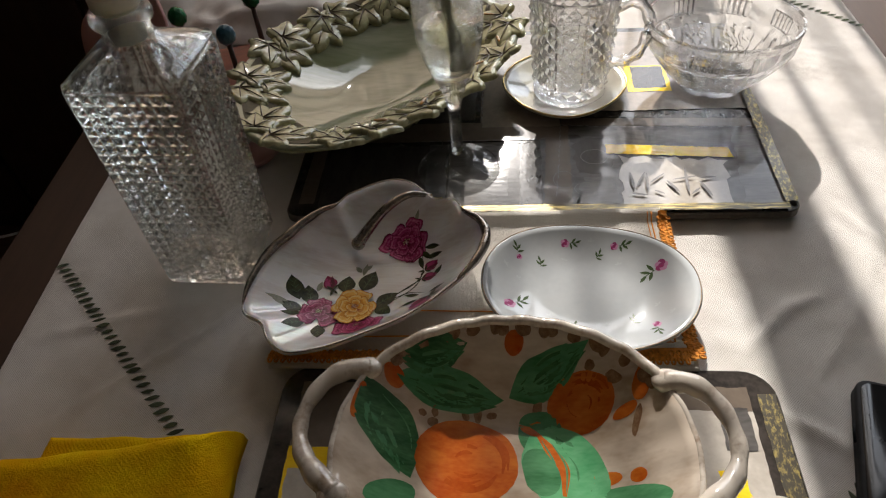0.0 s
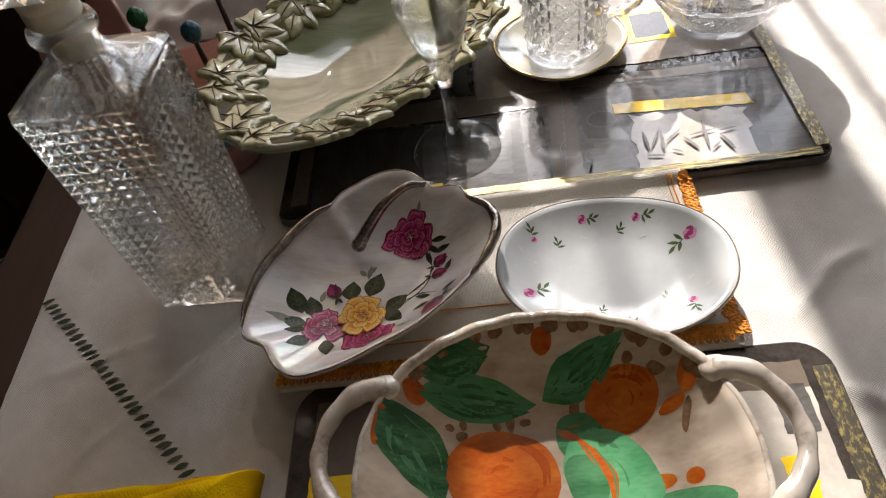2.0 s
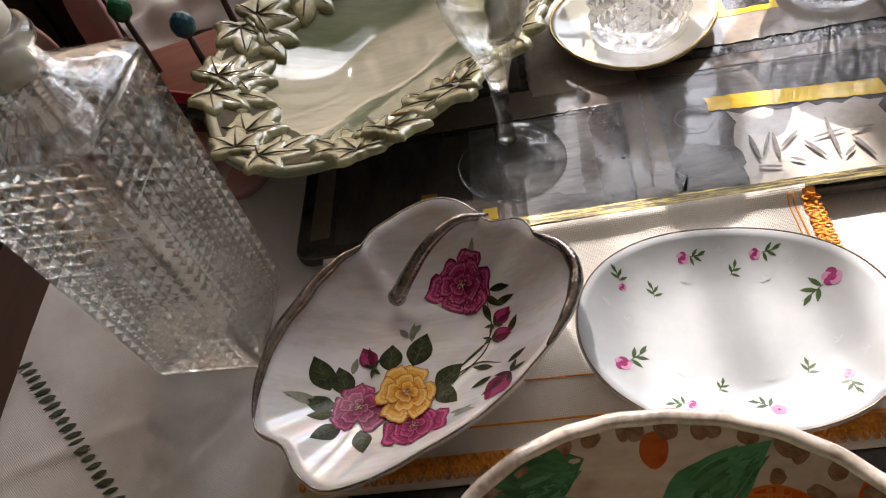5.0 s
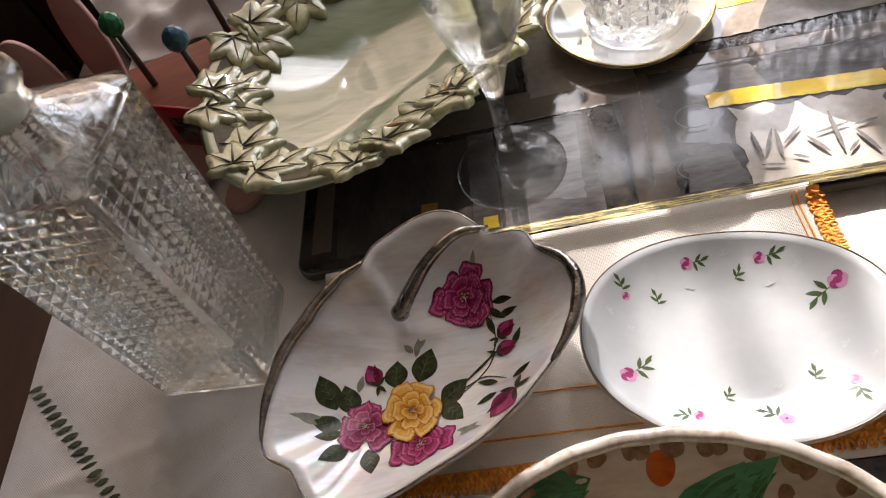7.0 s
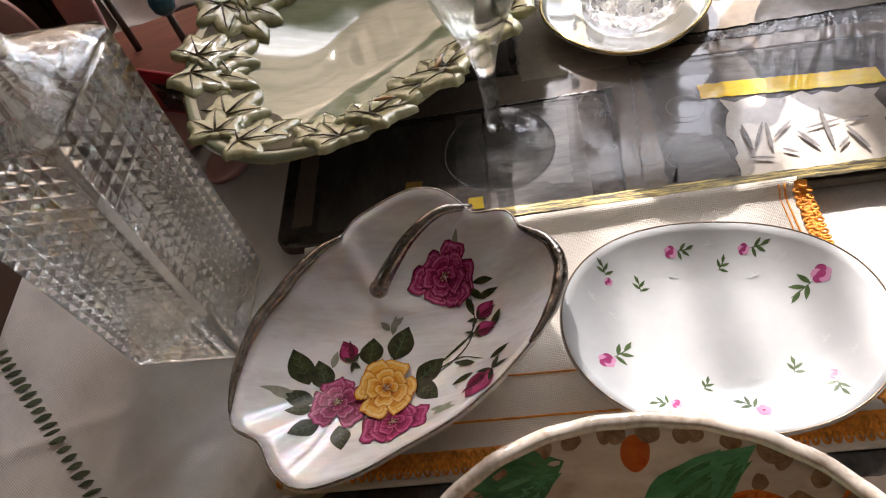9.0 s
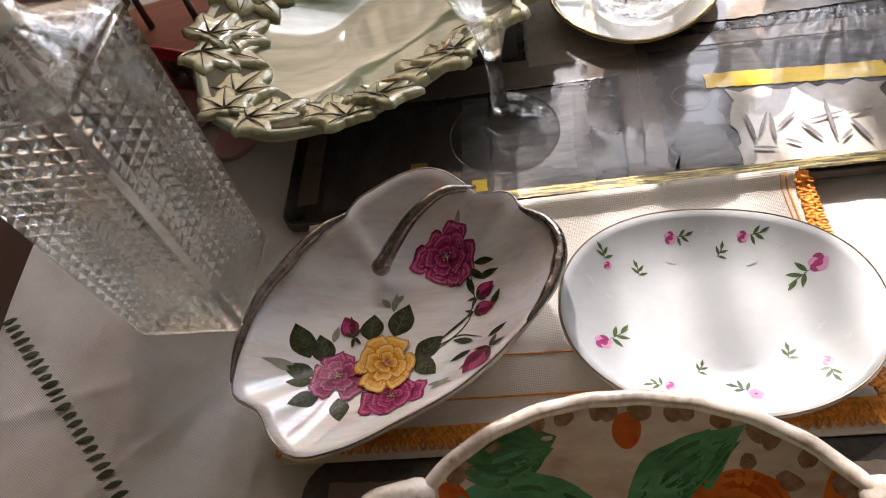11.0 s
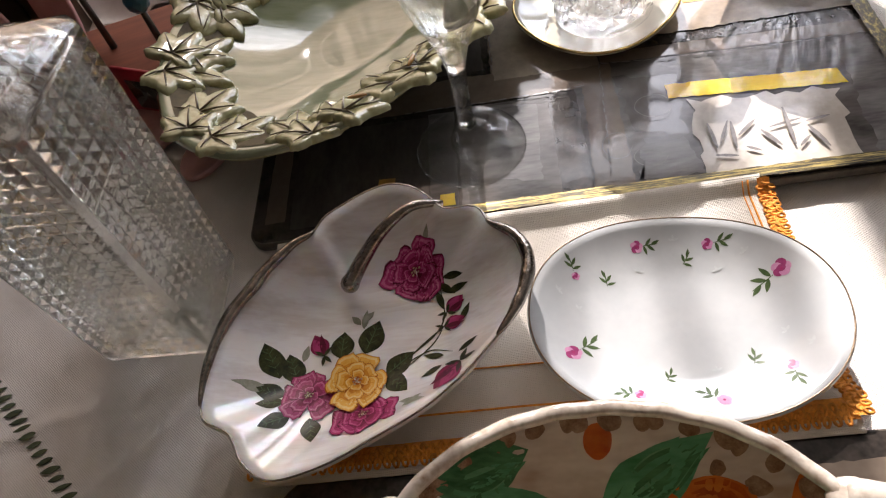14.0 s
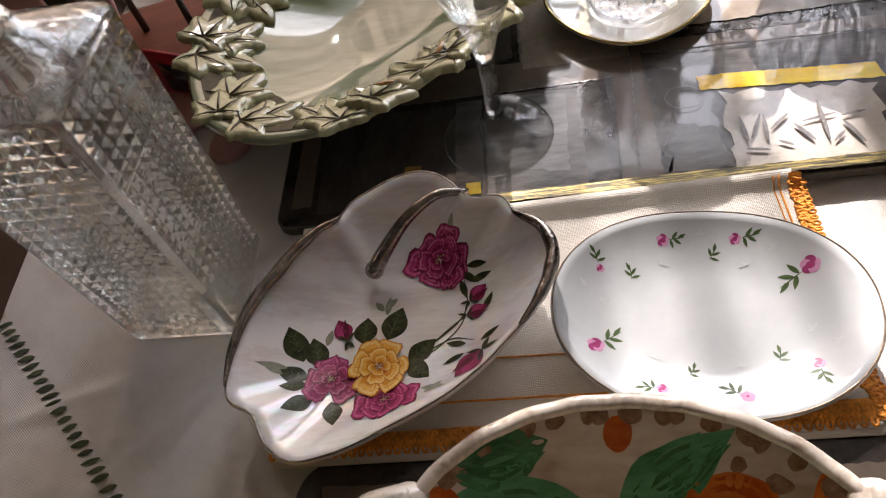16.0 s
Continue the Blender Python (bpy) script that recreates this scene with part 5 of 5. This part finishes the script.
def build_cut_bowl():
    b = thing("crystal_bowl", 0.418, 0.868, 0.0073, "oval cut crystal bowl with ribbed rim and star facets", "bowl", turn=-14)
    sides, rows, panels = 160, 22, 8
    verts, faces = [], []
    def ring(r, z, cut):
        for k in range(sides):
            a = 2 * math.pi * k / sides
            verts.append(((r + cut(a)) * math.cos(a), (r + cut(a)) * 0.86 * math.sin(a), z))
    plain = lambda a: 0.0
    for r, z in ((0.0008, 0.0), (0.026, 0.0), (0.030, 0.002), (0.0315, 0.007)):
        ring(r, z, plain)
    # each panel carries a many-rayed star, and small fans fill the gaps between panels
    for i in range(rows):
        u = i / (rows - 1)
        def star(a):
            s = (a / (2 * math.pi) * panels) % 1 - 0.5
            near = math.hypot(2.0 * s, 1.4 * (u - 0.45))
            rays = abs(math.cos(6 * math.atan2(1.5 * (u - 0.45), s)))
            w = s + 0.5 if s < 0 else s - 0.5
            fan = abs(math.cos(9 * math.atan2(w, u + 0.12)))
            return 0.0022 * (rays if near < 0.62 else fan) - 0.0010
        ring(0.034 + 0.0285 * u ** 0.8, 0.009 + 0.034 * u, star)
    ribs = lambda a: 0.0009 * math.cos(sides / 2 * a) if int(a / (2 * math.pi) * 2 * panels) % 2 else 0.0
    for r, z, cut in ((0.0640, 0.0450, plain), (0.0645, 0.0460, ribs), (0.0662, 0.0590, ribs), (0.0668, 0.0605, plain), (0.0685, 0.068, plain), (0.0680, 0.0705, plain), (0.0655, 0.0695, plain), (0.0615, 0.050, plain), (0.0560, 0.038, plain), (0.030, 0.012, plain), (0.0008, 0.008, plain)):
        ring(r, z, cut)
    n = len(verts) // sides
    for i in range(n - 1):
        for k in range(sides):
            l = (k + 1) % sides
            faces.append((i * sides + k, i * sides + l, (i + 1) * sides + l, (i + 1) * sides + k))
    faces.append(tuple(range(sides))[::-1])
    faces.append(tuple((n - 1) * sides + k for k in range(sides)))
    raw("body", verts, faces, CRYSTAL, b, smooth=False)


build_cut_bowl()


# ---- loose things ----
def build_towel():
    t = thing("towel", 0.0, 0.0, 0.0, "folded bright yellow terry towel", "towel")
    def fold(name, x0, x1, y0, y1, z0, z1, seed, edge, lean, lift):
        nx, ny = 260, 200
        verts, faces = [], []
        rnd = random.Random(seed)
        def top(u, v):
            x, y = x0 + (x1 - x0) * u, y0 + (y1 - y0) * v
            e = min(u * (x1 - x0), (1 - u) * (x1 - x0), (1 - v) * (y1 - y0), v * (y1 - y0))
            k = min(1.0, e / edge)
            dome = math.sqrt(max(0.0, 1 - (1 - k) ** 2))
            z = z0 + (z1 - z0) * dome
            z += (0.0030 * noise.noise((x * 22, y * 22, seed)) + 0.0004 * noise.noise((x * 300, y * 300, seed)) + 0.0006 * math.sin(x * 2400 + 3 * noise.noise((x * 40, y * 40, 1.0))) * math.sin(y * 2100)) * dome + lift * dome * math.exp(-((x - x1 + 0.016) / 0.026) ** 2 - ((y - y1 + 0.012) / 0.045) ** 2)
            wob = 0.003 * noise.noise((x * 30, y * 30, seed + 5.0))
            return (x + wob, y + wob + lean * (x - x1), z)
        for i in range(nx + 1):
            for j in range(ny + 1):
                verts.append(top(i / nx, j / ny))
        for i in range(nx):
            for j in range(ny):
                a = i * (ny + 1) + j
                faces.append((a, a + ny + 1, a + ny + 2, a + 1))
        base = len(verts)
        edge_ids = [i * (ny + 1) for i in range(nx + 1)] + [nx * (ny + 1) + j for j in range(1, ny + 1)] + [i * (ny + 1) + ny for i in range(nx - 1, -1, -1)] + [j for j in range(ny - 1, 0, -1)]
        faces.append(tuple(edge_ids[::-1]))
        return raw(name, verts, faces, TOWEL, t)
    fold("lower_fold", -0.084, 0.040, 0.340, 0.498, 0.0005, 0.0175, 3, 0.010, 0.0, 0.0)
    fold("upper_fold", -0.150, 0.046, 0.340, 0.496, 0.0060, 0.0310, 8, 0.018, 0.12, 0.007)


build_towel()


def build_phone():
    p = thing("phone", 0.429, 0.533, 0.0004, "black smartphone lying face up on the cloth", "phone", turn=-17.5)
    v, f = slab(rounded(0, 0.076, -0.158, 0, 0.009), 0, 0.0088, 0.0012)
    raw("case", v, f, PHONECASE, p)
    v, f = slab(rounded(0.0025, 0.0735, -0.1555, -0.0025, 0.0075), 0.0085, 0.0093, 0.0004)
    raw("screen", v, f, PHONE, p, "glossy black screen")
    v, f = tube([(-0.0004, -0.045, 0.0045), (-0.0004, -0.030, 0.0045)], 0.0010, 8)
    raw("side_button", v, f, PHONECASE, p)


build_phone()


def build_far_corner():
    """Bead-headed sticks, pink shapes, a red card and tissue beyond the decanter."""
    tray = thing("wooden_box", -0.050, 0.918, 0.0, "red-brown wooden box lying behind the decanter", "box", turn=14)
    part("body", box(-0.085, 0.075, -0.050, 0.050, 0.0, 0.014, 0.003), REDWOOD, tray)
    part("lid", box(-0.087, 0.077, -0.052, 0.052, 0.0142, 0.020, 0.0025), REDWOOD, tray)
    for x, y, z, colour, words in ((-0.1016, 0.9195, 0.0804, GREENBEAD, "green"), (-0.0440, 0.8840, 0.0770, BLUEBEAD, "blue"), (-0.0360, 0.9560, 0.0780, GREENBEAD, "green")):
        s = thing("bead_stick", x, y, 0.0, f"brown stick with a round {words} bead on top", "stick", group="bead sticks")
        v, f = tube([(0.0, 0.0, 0.0201), (0.0, 0.0, z - 0.005)], [0.0030, 0.0024], 10)
        raw("shaft", v, f, STICK, s)
        bm = bmesh.new()
        bmesh.ops.create_icosphere(bm, subdivisions=2, radius=0.0094, matrix=Matrix.Translation((0, 0, z)) @ Matrix.Diagonal((1, 1, 1.12, 1)))
        part("bead", bm, colour, s, smooth=False)
    def petal(x, y, z, w, h, turn, lean):
        o = thing("pink_petal", x, y, z, "flat pink painted wooden petal leaning on the box", "ornament", group="pink petals")
        o.matrix_world = pose(x, y, z, lean, 0, turn)
        pts = [(w * math.cos(2 * math.pi * k / 40), h * (1 + math.sin(2 * math.pi * k / 40))) for k in range(40)]
        v, f = slab(pts, -0.0025, 0.0025, 0.0008)
        raw("petal", v, f, PINK, o)
    petal(-0.180, 0.902, 0.002, 0.021, 0.046, 10, 84)
    petal(-0.143, 0.938, 0.002, 0.0165, 0.055, -8, 84)
    petal(-0.080, 0.800, 0.002, 0.024, 0.050, -40, 8)
    petal(-0.024, 0.774, 0.002, 0.016, 0.026, -30, 4)
    card = thing("red_card", -0.052, 0.842, 0.0, "small red card with a dark window standing up", "card", turn=-24)
    part("card_face", box(-0.022, 0.022, -0.0015, 0.0015, 0.0, 0.050, 0.0006, 1), REDCARD, card)
    part("dark_window", box(-0.014, 0.014, -0.0022, -0.0016, 0.014, 0.040), MAT_DARK, card)
    verts, faces, nx, ny = [], [], 50, 40
    for i in range(nx + 1):
        for j in range(ny + 1):
            y = 0.985 + 0.24 * j / ny
            x = -0.145 - 0.6 * (y - 0.985) + 0.34 * i / nx
            z = 0.030 + 0.020 * noise.noise((x * 11, y * 11, 7)) + 0.006 * noise.noise((x * 45, y * 45, 3)) - 0.028 * (1 - min(1, j / 6)) - 0.02 * (1 - min(1, i / 5)) * 0.5
            verts.append((x, y + 0.012 * noise.noise((x * 20, 0, 1)), max(0.001, z)))
    for i in range(nx):
        for j in range(ny):
            a = i * (ny + 1) + j
            faces.append((a, a + ny + 1, a + ny + 2, a + 1))
    tagged(raw("tissue", verts, faces, PAPER), "crumpled white tissue paper on the table", "paper")


build_far_corner()


# ---- painted decoration ----
def span(p, a, b, width, slot, teeth=0.0):
    """A leaf from a to b."""
    p.leaf(a[0], a[1], math.hypot(b[0] - a[0], b[1] - a[1]), width, math.degrees(math.atan2(b[1] - a[1], b[0] - a[0])), slot, teeth)


def decorate_rose_dish():
    red, yellow = (0, 1, 2, 3), (4, 5, 6, 7)
    dark, grey, green, heart = 8, 9, 10, 11
    def paint(name, draw, label=""):
        p = Paint(rose_dish_form)
        draw(p)
        p.part(name, ROSE_TONES, rose_dish, label)
    p = Paint(rose_dish_form, 0.00015)
    for ax, ay, bx, by, w in ((-0.0510, -0.0220, -0.0590, -0.0030, 0.0130), (-0.0420, -0.0250, -0.0470, -0.0080, 0.0120), (-0.0200, -0.0130, -0.0180, 0.0030, 0.0130), (-0.0070, -0.0120, 0.0015, 0.0070, 0.0140), (0.0045, -0.0260, 0.0195, -0.0145, 0.0115),
                              (0.0050, -0.0260, 0.0165, -0.0390, 0.0110), (-0.0470, -0.0320, -0.0635, -0.0275, 0.0100), (-0.0430, -0.0440, -0.0565, -0.0515, 0.0095), (-0.0340, -0.0460, -0.0310, -0.0605, 0.0095), (-0.0465, -0.0365, -0.0610, -0.0370, 0.0070)):
        x, y, ln, t = ax, ay, math.hypot(bx - ax, by - ay), math.degrees(math.atan2(by - ay, bx - ax))
        p.count = 3
        p.leaf(x, y, ln, w, t, dark, 0.05)
        c, s = math.cos(radians(t)), math.sin(radians(t))
        p.line([(x + c * ln * 0.1, y + s * ln * 0.1), (x + c * ln * 0.85, y + s * ln * 0.85)], 0.0006, green)
        for q in (0.3, 0.5, 0.7):
            for e in (-1, 1):
                t2 = radians(t + 48 * e)
                p.line([(x + c * ln * q, y + s * ln * q), (x + c * ln * q + w * 0.3 * math.cos(t2), y + s * ln * q + w * 0.3 * math.sin(t2))], 0.0004, green)
        p.part("painted_leaf", ROSE_TONES, rose_dish, "dark green painted leaf")
    for x, y, ln, t in ((-0.0075, 0.003, 0.012, 80), (-0.0075, 0.008, 0.008, 40), (-0.0090, 0.006, 0.008, 130), (0.0130, -0.0460, 0.014, -10), (0.0150, -0.0500, 0.011, 30), (-0.058, -0.0262, 0.015, 175), (-0.060, -0.030, 0.012, 150), (-0.040, -0.0125, 0.010, 75), (0.030, 0.043, 0.010, 70)):
        p.leaf(x, y, ln, 0.0038, t, grey)
        p.part("pale_leaf", ROSE_TONES, rose_dish, "pale grey painted leaf")
    for pts in ([(0.008, -0.024), (0.022, -0.014), (0.032, -0.006), (0.037, 0.004), (0.036, 0.022)], [(0.008, -0.026), (0.020, -0.019), (0.030, -0.0165), (0.041, -0.022)], [(0.010, -0.024), (0.025, -0.011), (0.037, -0.002)], [(0.012, -0.026), (0.026, -0.016), (0.032, -0.010), (0.036, -0.003)]):
        p.line(pts, 0.0009, dark)
        p.part("painted_stem", ROSE_TONES, rose_dish)
    for x, y, t in ((0.0350, 0.0230, -40), (0.0380, 0.0260, -10), (0.0340, 0.0190, -75), (0.0400, 0.0170, 10), (0.0350, -0.0290, 200), (0.044, -0.024, 30), (0.036, -0.0225, 160), (0.0455, -0.003, 60)):
        p.leaf(x, y, 0.012, 0.0040, t, dark)
        p.part("painted_leaf", ROSE_TONES, rose_dish)
    def rose(x, y, r, tones, squash, seed, label, base=20):
        flower = None
        p.count = base
        for _ in p.rose(x, y, r, tones, heart, squash, seed):
            if flower is None:
                flower = p.part("painted_rose", ROSE_TONES, rose_dish, label)
            else:
                p.part("petal", ROSE_TONES, flower)
    rose(0.0230, 0.0325, 0.0195, red, 0.86, 4, "magenta painted rose")
    rose(-0.0060, -0.0485, 0.0180, red, 0.62, 6, "magenta painted rose")
    rose(-0.0355, -0.0330, 0.0150, (0, 1, 2, 3), 1.0, 5, "pink painted rose")
    rose(-0.0105, -0.0280, 0.0175, yellow, 0.98, 7, "yellow painted rose", 150)
    def bud(x, y, s, t):
        def draw(p):
            p.count = 30
            p.leaf(x, y, 2.0 * s, 1.5 * s, t, 1)
            p.leaf(x, y, 1.8 * s, 0.9 * s, t + 8, 2)
            p.leaf(x, y, 1.9 * s, 0.5 * s, t - 14, 0)
            for d in (-60, 35, 150, 200):
                p.leaf(x, y, 0.9 * s, 0.3 * s, t + d, dark)
        paint("painted_bud", draw)
    bud(-0.0290, -0.0100, 0.0070, 113)
    bud(0.0385, 0.0055, 0.0062, 38)
    bud(0.0365, -0.0030, 0.0060, 12)
    bud(0.0450, -0.0320, 0.0098, 225)


def decorate_oval_dish():
    pink, pale, leafc, faint = 12, 13, 10, 14
    def sprig(x, y, s, t, flower, colour=12, name="painted_sprig"):
        s, flower = 1.4 * s, 1.1 * flower
        p = Paint(oval_form, 0.0001)
        c, q = math.cos(radians(t)), math.sin(radians(t))
        p.line([(x, y), (x + 1.4 * s * c, y + 1.4 * s * q)], 0.0006, leafc)
        for d, f in ((42, 0.3), (-42, 0.45), (18, 0.8), (-80, 0.15)):
            p.leaf(x + f * s * c, y + f * s * q, 0.85 * s, 0.27 * s, t + d, leafc)
        if flower:
            r = flower
            for k in range(5):
                a = 1.257 * k + 0.3
                p.blob(x - 0.5 * s * c + 0.5 * r * math.cos(a), y - 0.5 * s * q + 0.5 * r * math.sin(a), 0.55 * r, 0.5 * r, 0, colour if k % 2 else 13, 0.15, 10, k)
            p.blob(x - 0.5 * s * c, y - 0.5 * s * q, 0.45 * r, 0.4 * r, 0, colour, 0.2, 9)
            p.blob(x - 0.5 * s * c, y - 0.45 * s * q, 0.2 * r, 0.2 * r, 0, 2, 0.2, 7)
        p.part(name, ROSE_TONES, oval_dish)
    sprig(-0.0160, 0.0443, 0.0042, 10, 0.0030)
    sprig(-0.0525, 0.0275, 0.0042, 110, 0.0020)
    sprig(-0.0350, 0.0215, 0.0042, 100, 0)
    sprig(0.0045, 0.0345, 0.0040, 60, 0)
    sprig(0.0205, 0.0450, 0.0045, 8, 0.0026)
    sprig(0.0470, 0.0250, 0.0065, 215, 0.0042)
    sprig(-0.0500, -0.0175, 0.0060, 40, 0.0040)
    sprig(-0.0255, -0.0412, 0.0044, 180, 0.0026)
    sprig(-0.0094, -0.0320, 0.0036, 60, 0)
    sprig(0.0316, -0.0230, 0.0042, 80, 0)
    sprig(0.0472, -0.0280, 0.0044, 275, 0.0026)
    sprig(0.0120, -0.0415, 0.0046, 150, 0.0030, 13)
    p = Paint(oval_form, 0.0001)
    for x, y in ((0.0002, 0.0472), (0.0352, 0.0389), (-0.0502, 0.0064), (-0.0607, 0.015), (0.0578, -0.0137), (0.0485, -0.0057), (-0.0254, -0.0233), (0.0145, -0.026), (-0.0186, 0.0306), (0.0214, 0.0305)):
        for t in (20, 95, 165):
            p.leaf(x, y, 0.0030, 0.0013, t + 900 * x, faint)
        p.part("faint_sprig", ROSE_TONES, oval_dish, "faint grey painted sprig")


def decorate_bowl():
    mats = [B_ORANGE, B_GREEN, B_DARK, B_BROWN, BOWLGLAZE, B_PALE, B_BRIGHT, B_RUST]
    def paint(name, draw, label=""):
        p = Paint(bowl_form, 0.00015)
        draw(p)
        p.part(name, mats, fruit_bowl, label)
    def strokes(p, a, b, w, slot, n=3):
        d = Vector((b[0] - a[0], b[1] - a[1], 0))
        s = Vector((-d.y, d.x, 0)).normalized()
        for k in range(n):
            o = (k - (n - 1) / 2) * w / (n + 0.6)
            p.line([(a[0] + 0.18 * d.x + s.x * o * 0.5, a[1] + 0.18 * d.y + s.y * o * 0.5), (a[0] + 0.5 * d.x + s.x * o * 1.2, a[1] + 0.5 * d.y + s.y * o * 1.2), (a[0] + 0.85 * d.x + s.x * o * 0.5, a[1] + 0.85 * d.y + s.y * o * 0.5)], 0.10 * w, slot)
    def leaf(a, b, w, slot, other):
        def draw(p):
            d = Vector((b[0] - a[0], b[1] - a[1], 0))
            s = Vector((-d.y, d.x, 0)).normalized() * w
            span(p, a, b, w * 1.1, slot, 0.10)
            span(p, (a[0] + 0.10 * d.x + 0.16 * s.x, a[1] + 0.10 * d.y + 0.16 * s.y), (b[0] - 0.20 * d.x + 0.30 * s.x, b[1] - 0.20 * d.y + 0.30 * s.y), w * 0.60, slot, 0.12)
            span(p, (a[0] + 0.16 * d.x - 0.20 * s.x, a[1] + 0.16 * d.y - 0.20 * s.y), (b[0] - 0.06 * d.x - 0.16 * s.x, b[1] - 0.06 * d.y - 0.16 * s.y), w * 0.45, other, 0.12)
            strokes(p, a, b, w, 5, 3)
            strokes(p, a, b, w * 0.8, 2, 4)
            p.line([(a[0] + 0.12 * d.x, a[1] + 0.12 * d.y), (a[0] + 0.5 * d.x + 0.06 * s.x, a[1] + 0.5 * d.y + 0.06 * s.y), (b[0] - 0.12 * d.x, b[1] - 0.12 * d.y)], 0.0012, 2)
        paint("painted_leaf", draw, "brushed green leaf")
    leaf((-0.0700, 0.0560), (-0.0290, 0.0722), 0.0190, 2, 1)
    leaf((-0.0700, 0.0480), (-0.0060, 0.0480), 0.0215, 1, 2)
    leaf((-0.0030, 0.0495), (0.0440, 0.0730), 0.0200, 1, 2)
    leaf((-0.0850, 0.0400), (-0.0570, -0.0060), 0.0300, 2, 1)
    def orange(x, y, r, ry):
        def draw(p):
            p.blob(x, y, r, ry, 0, 0, 0.035, 28)
        p = Paint(bowl_form, 0.00015)
        draw(p)
        fruit = p.part("painted_orange", mats, fruit_bowl, "brushed orange fruit")
        rnd = random.Random(int(1e4 * r))
        for k in range(9):
            q, a0 = 0.25 + 0.08 * k, rnd.uniform(0, 6.28)
            p.line([(x + q * r * math.cos(a0 + e), y + q * ry * math.sin(a0 + e)) for e in (0.0, 0.5, 1.0, 1.5)], rnd.uniform(0.05, 0.12) * r, 7)
            p.part("brush_stroke", mats, fruit)
    orange(-0.0265, 0.0090, 0.0305, 0.0262)
    orange(0.0395, 0.0445, 0.0190, 0.0160)
    def big(p):
        p.blob(0.0200, 0.0250, 0.0210, 0.0140, -50, 1, 0.06, 28)
        p.blob(0.0300, 0.0080, 0.0290, 0.0215, -55, 6, 0.06, 32)
        p.blob(0.0170, 0.0060, 0.0150, 0.0110, -80, 1, 0.10, 24)
        p.blob(0.0120, 0.0335, 0.0085, 0.0050, -15, 0, 0.1)
        p.line([(0.0150, 0.0290), (0.0220, 0.0200), (0.0300, 0.0080), (0.0300, -0.0080)], 0.0062, 0)
        for k in range(4):
            p.line([(0.0170 + 0.006 * k, 0.0260 - 0.002 * k), (0.0250 + 0.006 * k, 0.0100), (0.0240 + 0.007 * k, -0.0060)], 0.0012, 5 if k % 2 else 1)
    paint("painted_leaf", big, "broad bright green leaf with orange stroke")
    for x, y, a, b, t in ((-0.0006, 0.0745, 0.0062, 0.0058, 0), (-0.0710, 0.0467, 0.0055, 0.0060, 30), (-0.0880, 0.0254, 0.0030, 0.0110, -10), (0.0725, 0.0472, 0.0045, 0.0085, -8), (0.0640, 0.0362, 0.0068, 0.0034, 20), (0.0525, 0.0015, 0.0085, 0.0042, -4), (0.0690, 0.0000, 0.0042, 0.0042, 0)):
        paint("orange_dab", lambda p: p.blob(x, y, a, b, t, 0, 0.09))
    for x, y, a, b, t in ((0.0640, -0.0130, 0.0190, 0.0085, -6), (-0.0660, -0.0190, 0.0140, 0.0085, 30), (0.0, -0.0400, 0.030, 0.012, 0)):
        paint("green_dab", lambda p: p.blob(x, y, a, b, t, 1, 0.08))
    for x, y, a, b, t in ((0.0146, 0.0455, 0.0030, 0.0060, -10), (-0.0215, 0.0385, 0.0026, 0.0040, 0), (-0.0290, 0.0380, 0.0022, 0.0032, 20), (-0.0482, 0.0300, 0.0032, 0.0026, 30), (-0.0540, 0.0335, 0.0024, 0.0020, 0), (0.0445, 0.0622, 0.0030, 0.0026, 0), (0.0700, 0.0300, 0.0020, 0.0085, -14), (0.0580, 0.0540, 0.0050, 0.0030, -30), (-0.0130, 0.0395, 0.0030, 0.0020, 10), (-0.0470, 0.0360, 0.0020, 0.0030, 0)):
        paint("brown_smudge", lambda p: p.blob(x, y, a, b, t, 3, 0.2))
    # thumbed brown dabs along the rim
    n = 50
    for k in range(n):
        a = 2 * math.pi * (k + 0.3 * math.sin(k * 2.1)) / n
        if abs(math.cos(a)) > 0.80 and abs(math.sin(a)) < 0.50:
            continue
        p = Paint(bowl_form, 0.0002)
        r = bowl_form.radius(a) * 0.966
        p.blob(r * math.cos(a), r * math.sin(a), 0.0039 + 0.0009 * math.sin(k * 1.7), 0.0029 + 0.0005 * math.cos(k), math.degrees(a) + 90, 3, 0.14)
        p.part("rim_dab", mats, fruit_bowl)


decorate_rose_dish()
decorate_oval_dish()
decorate_bowl()
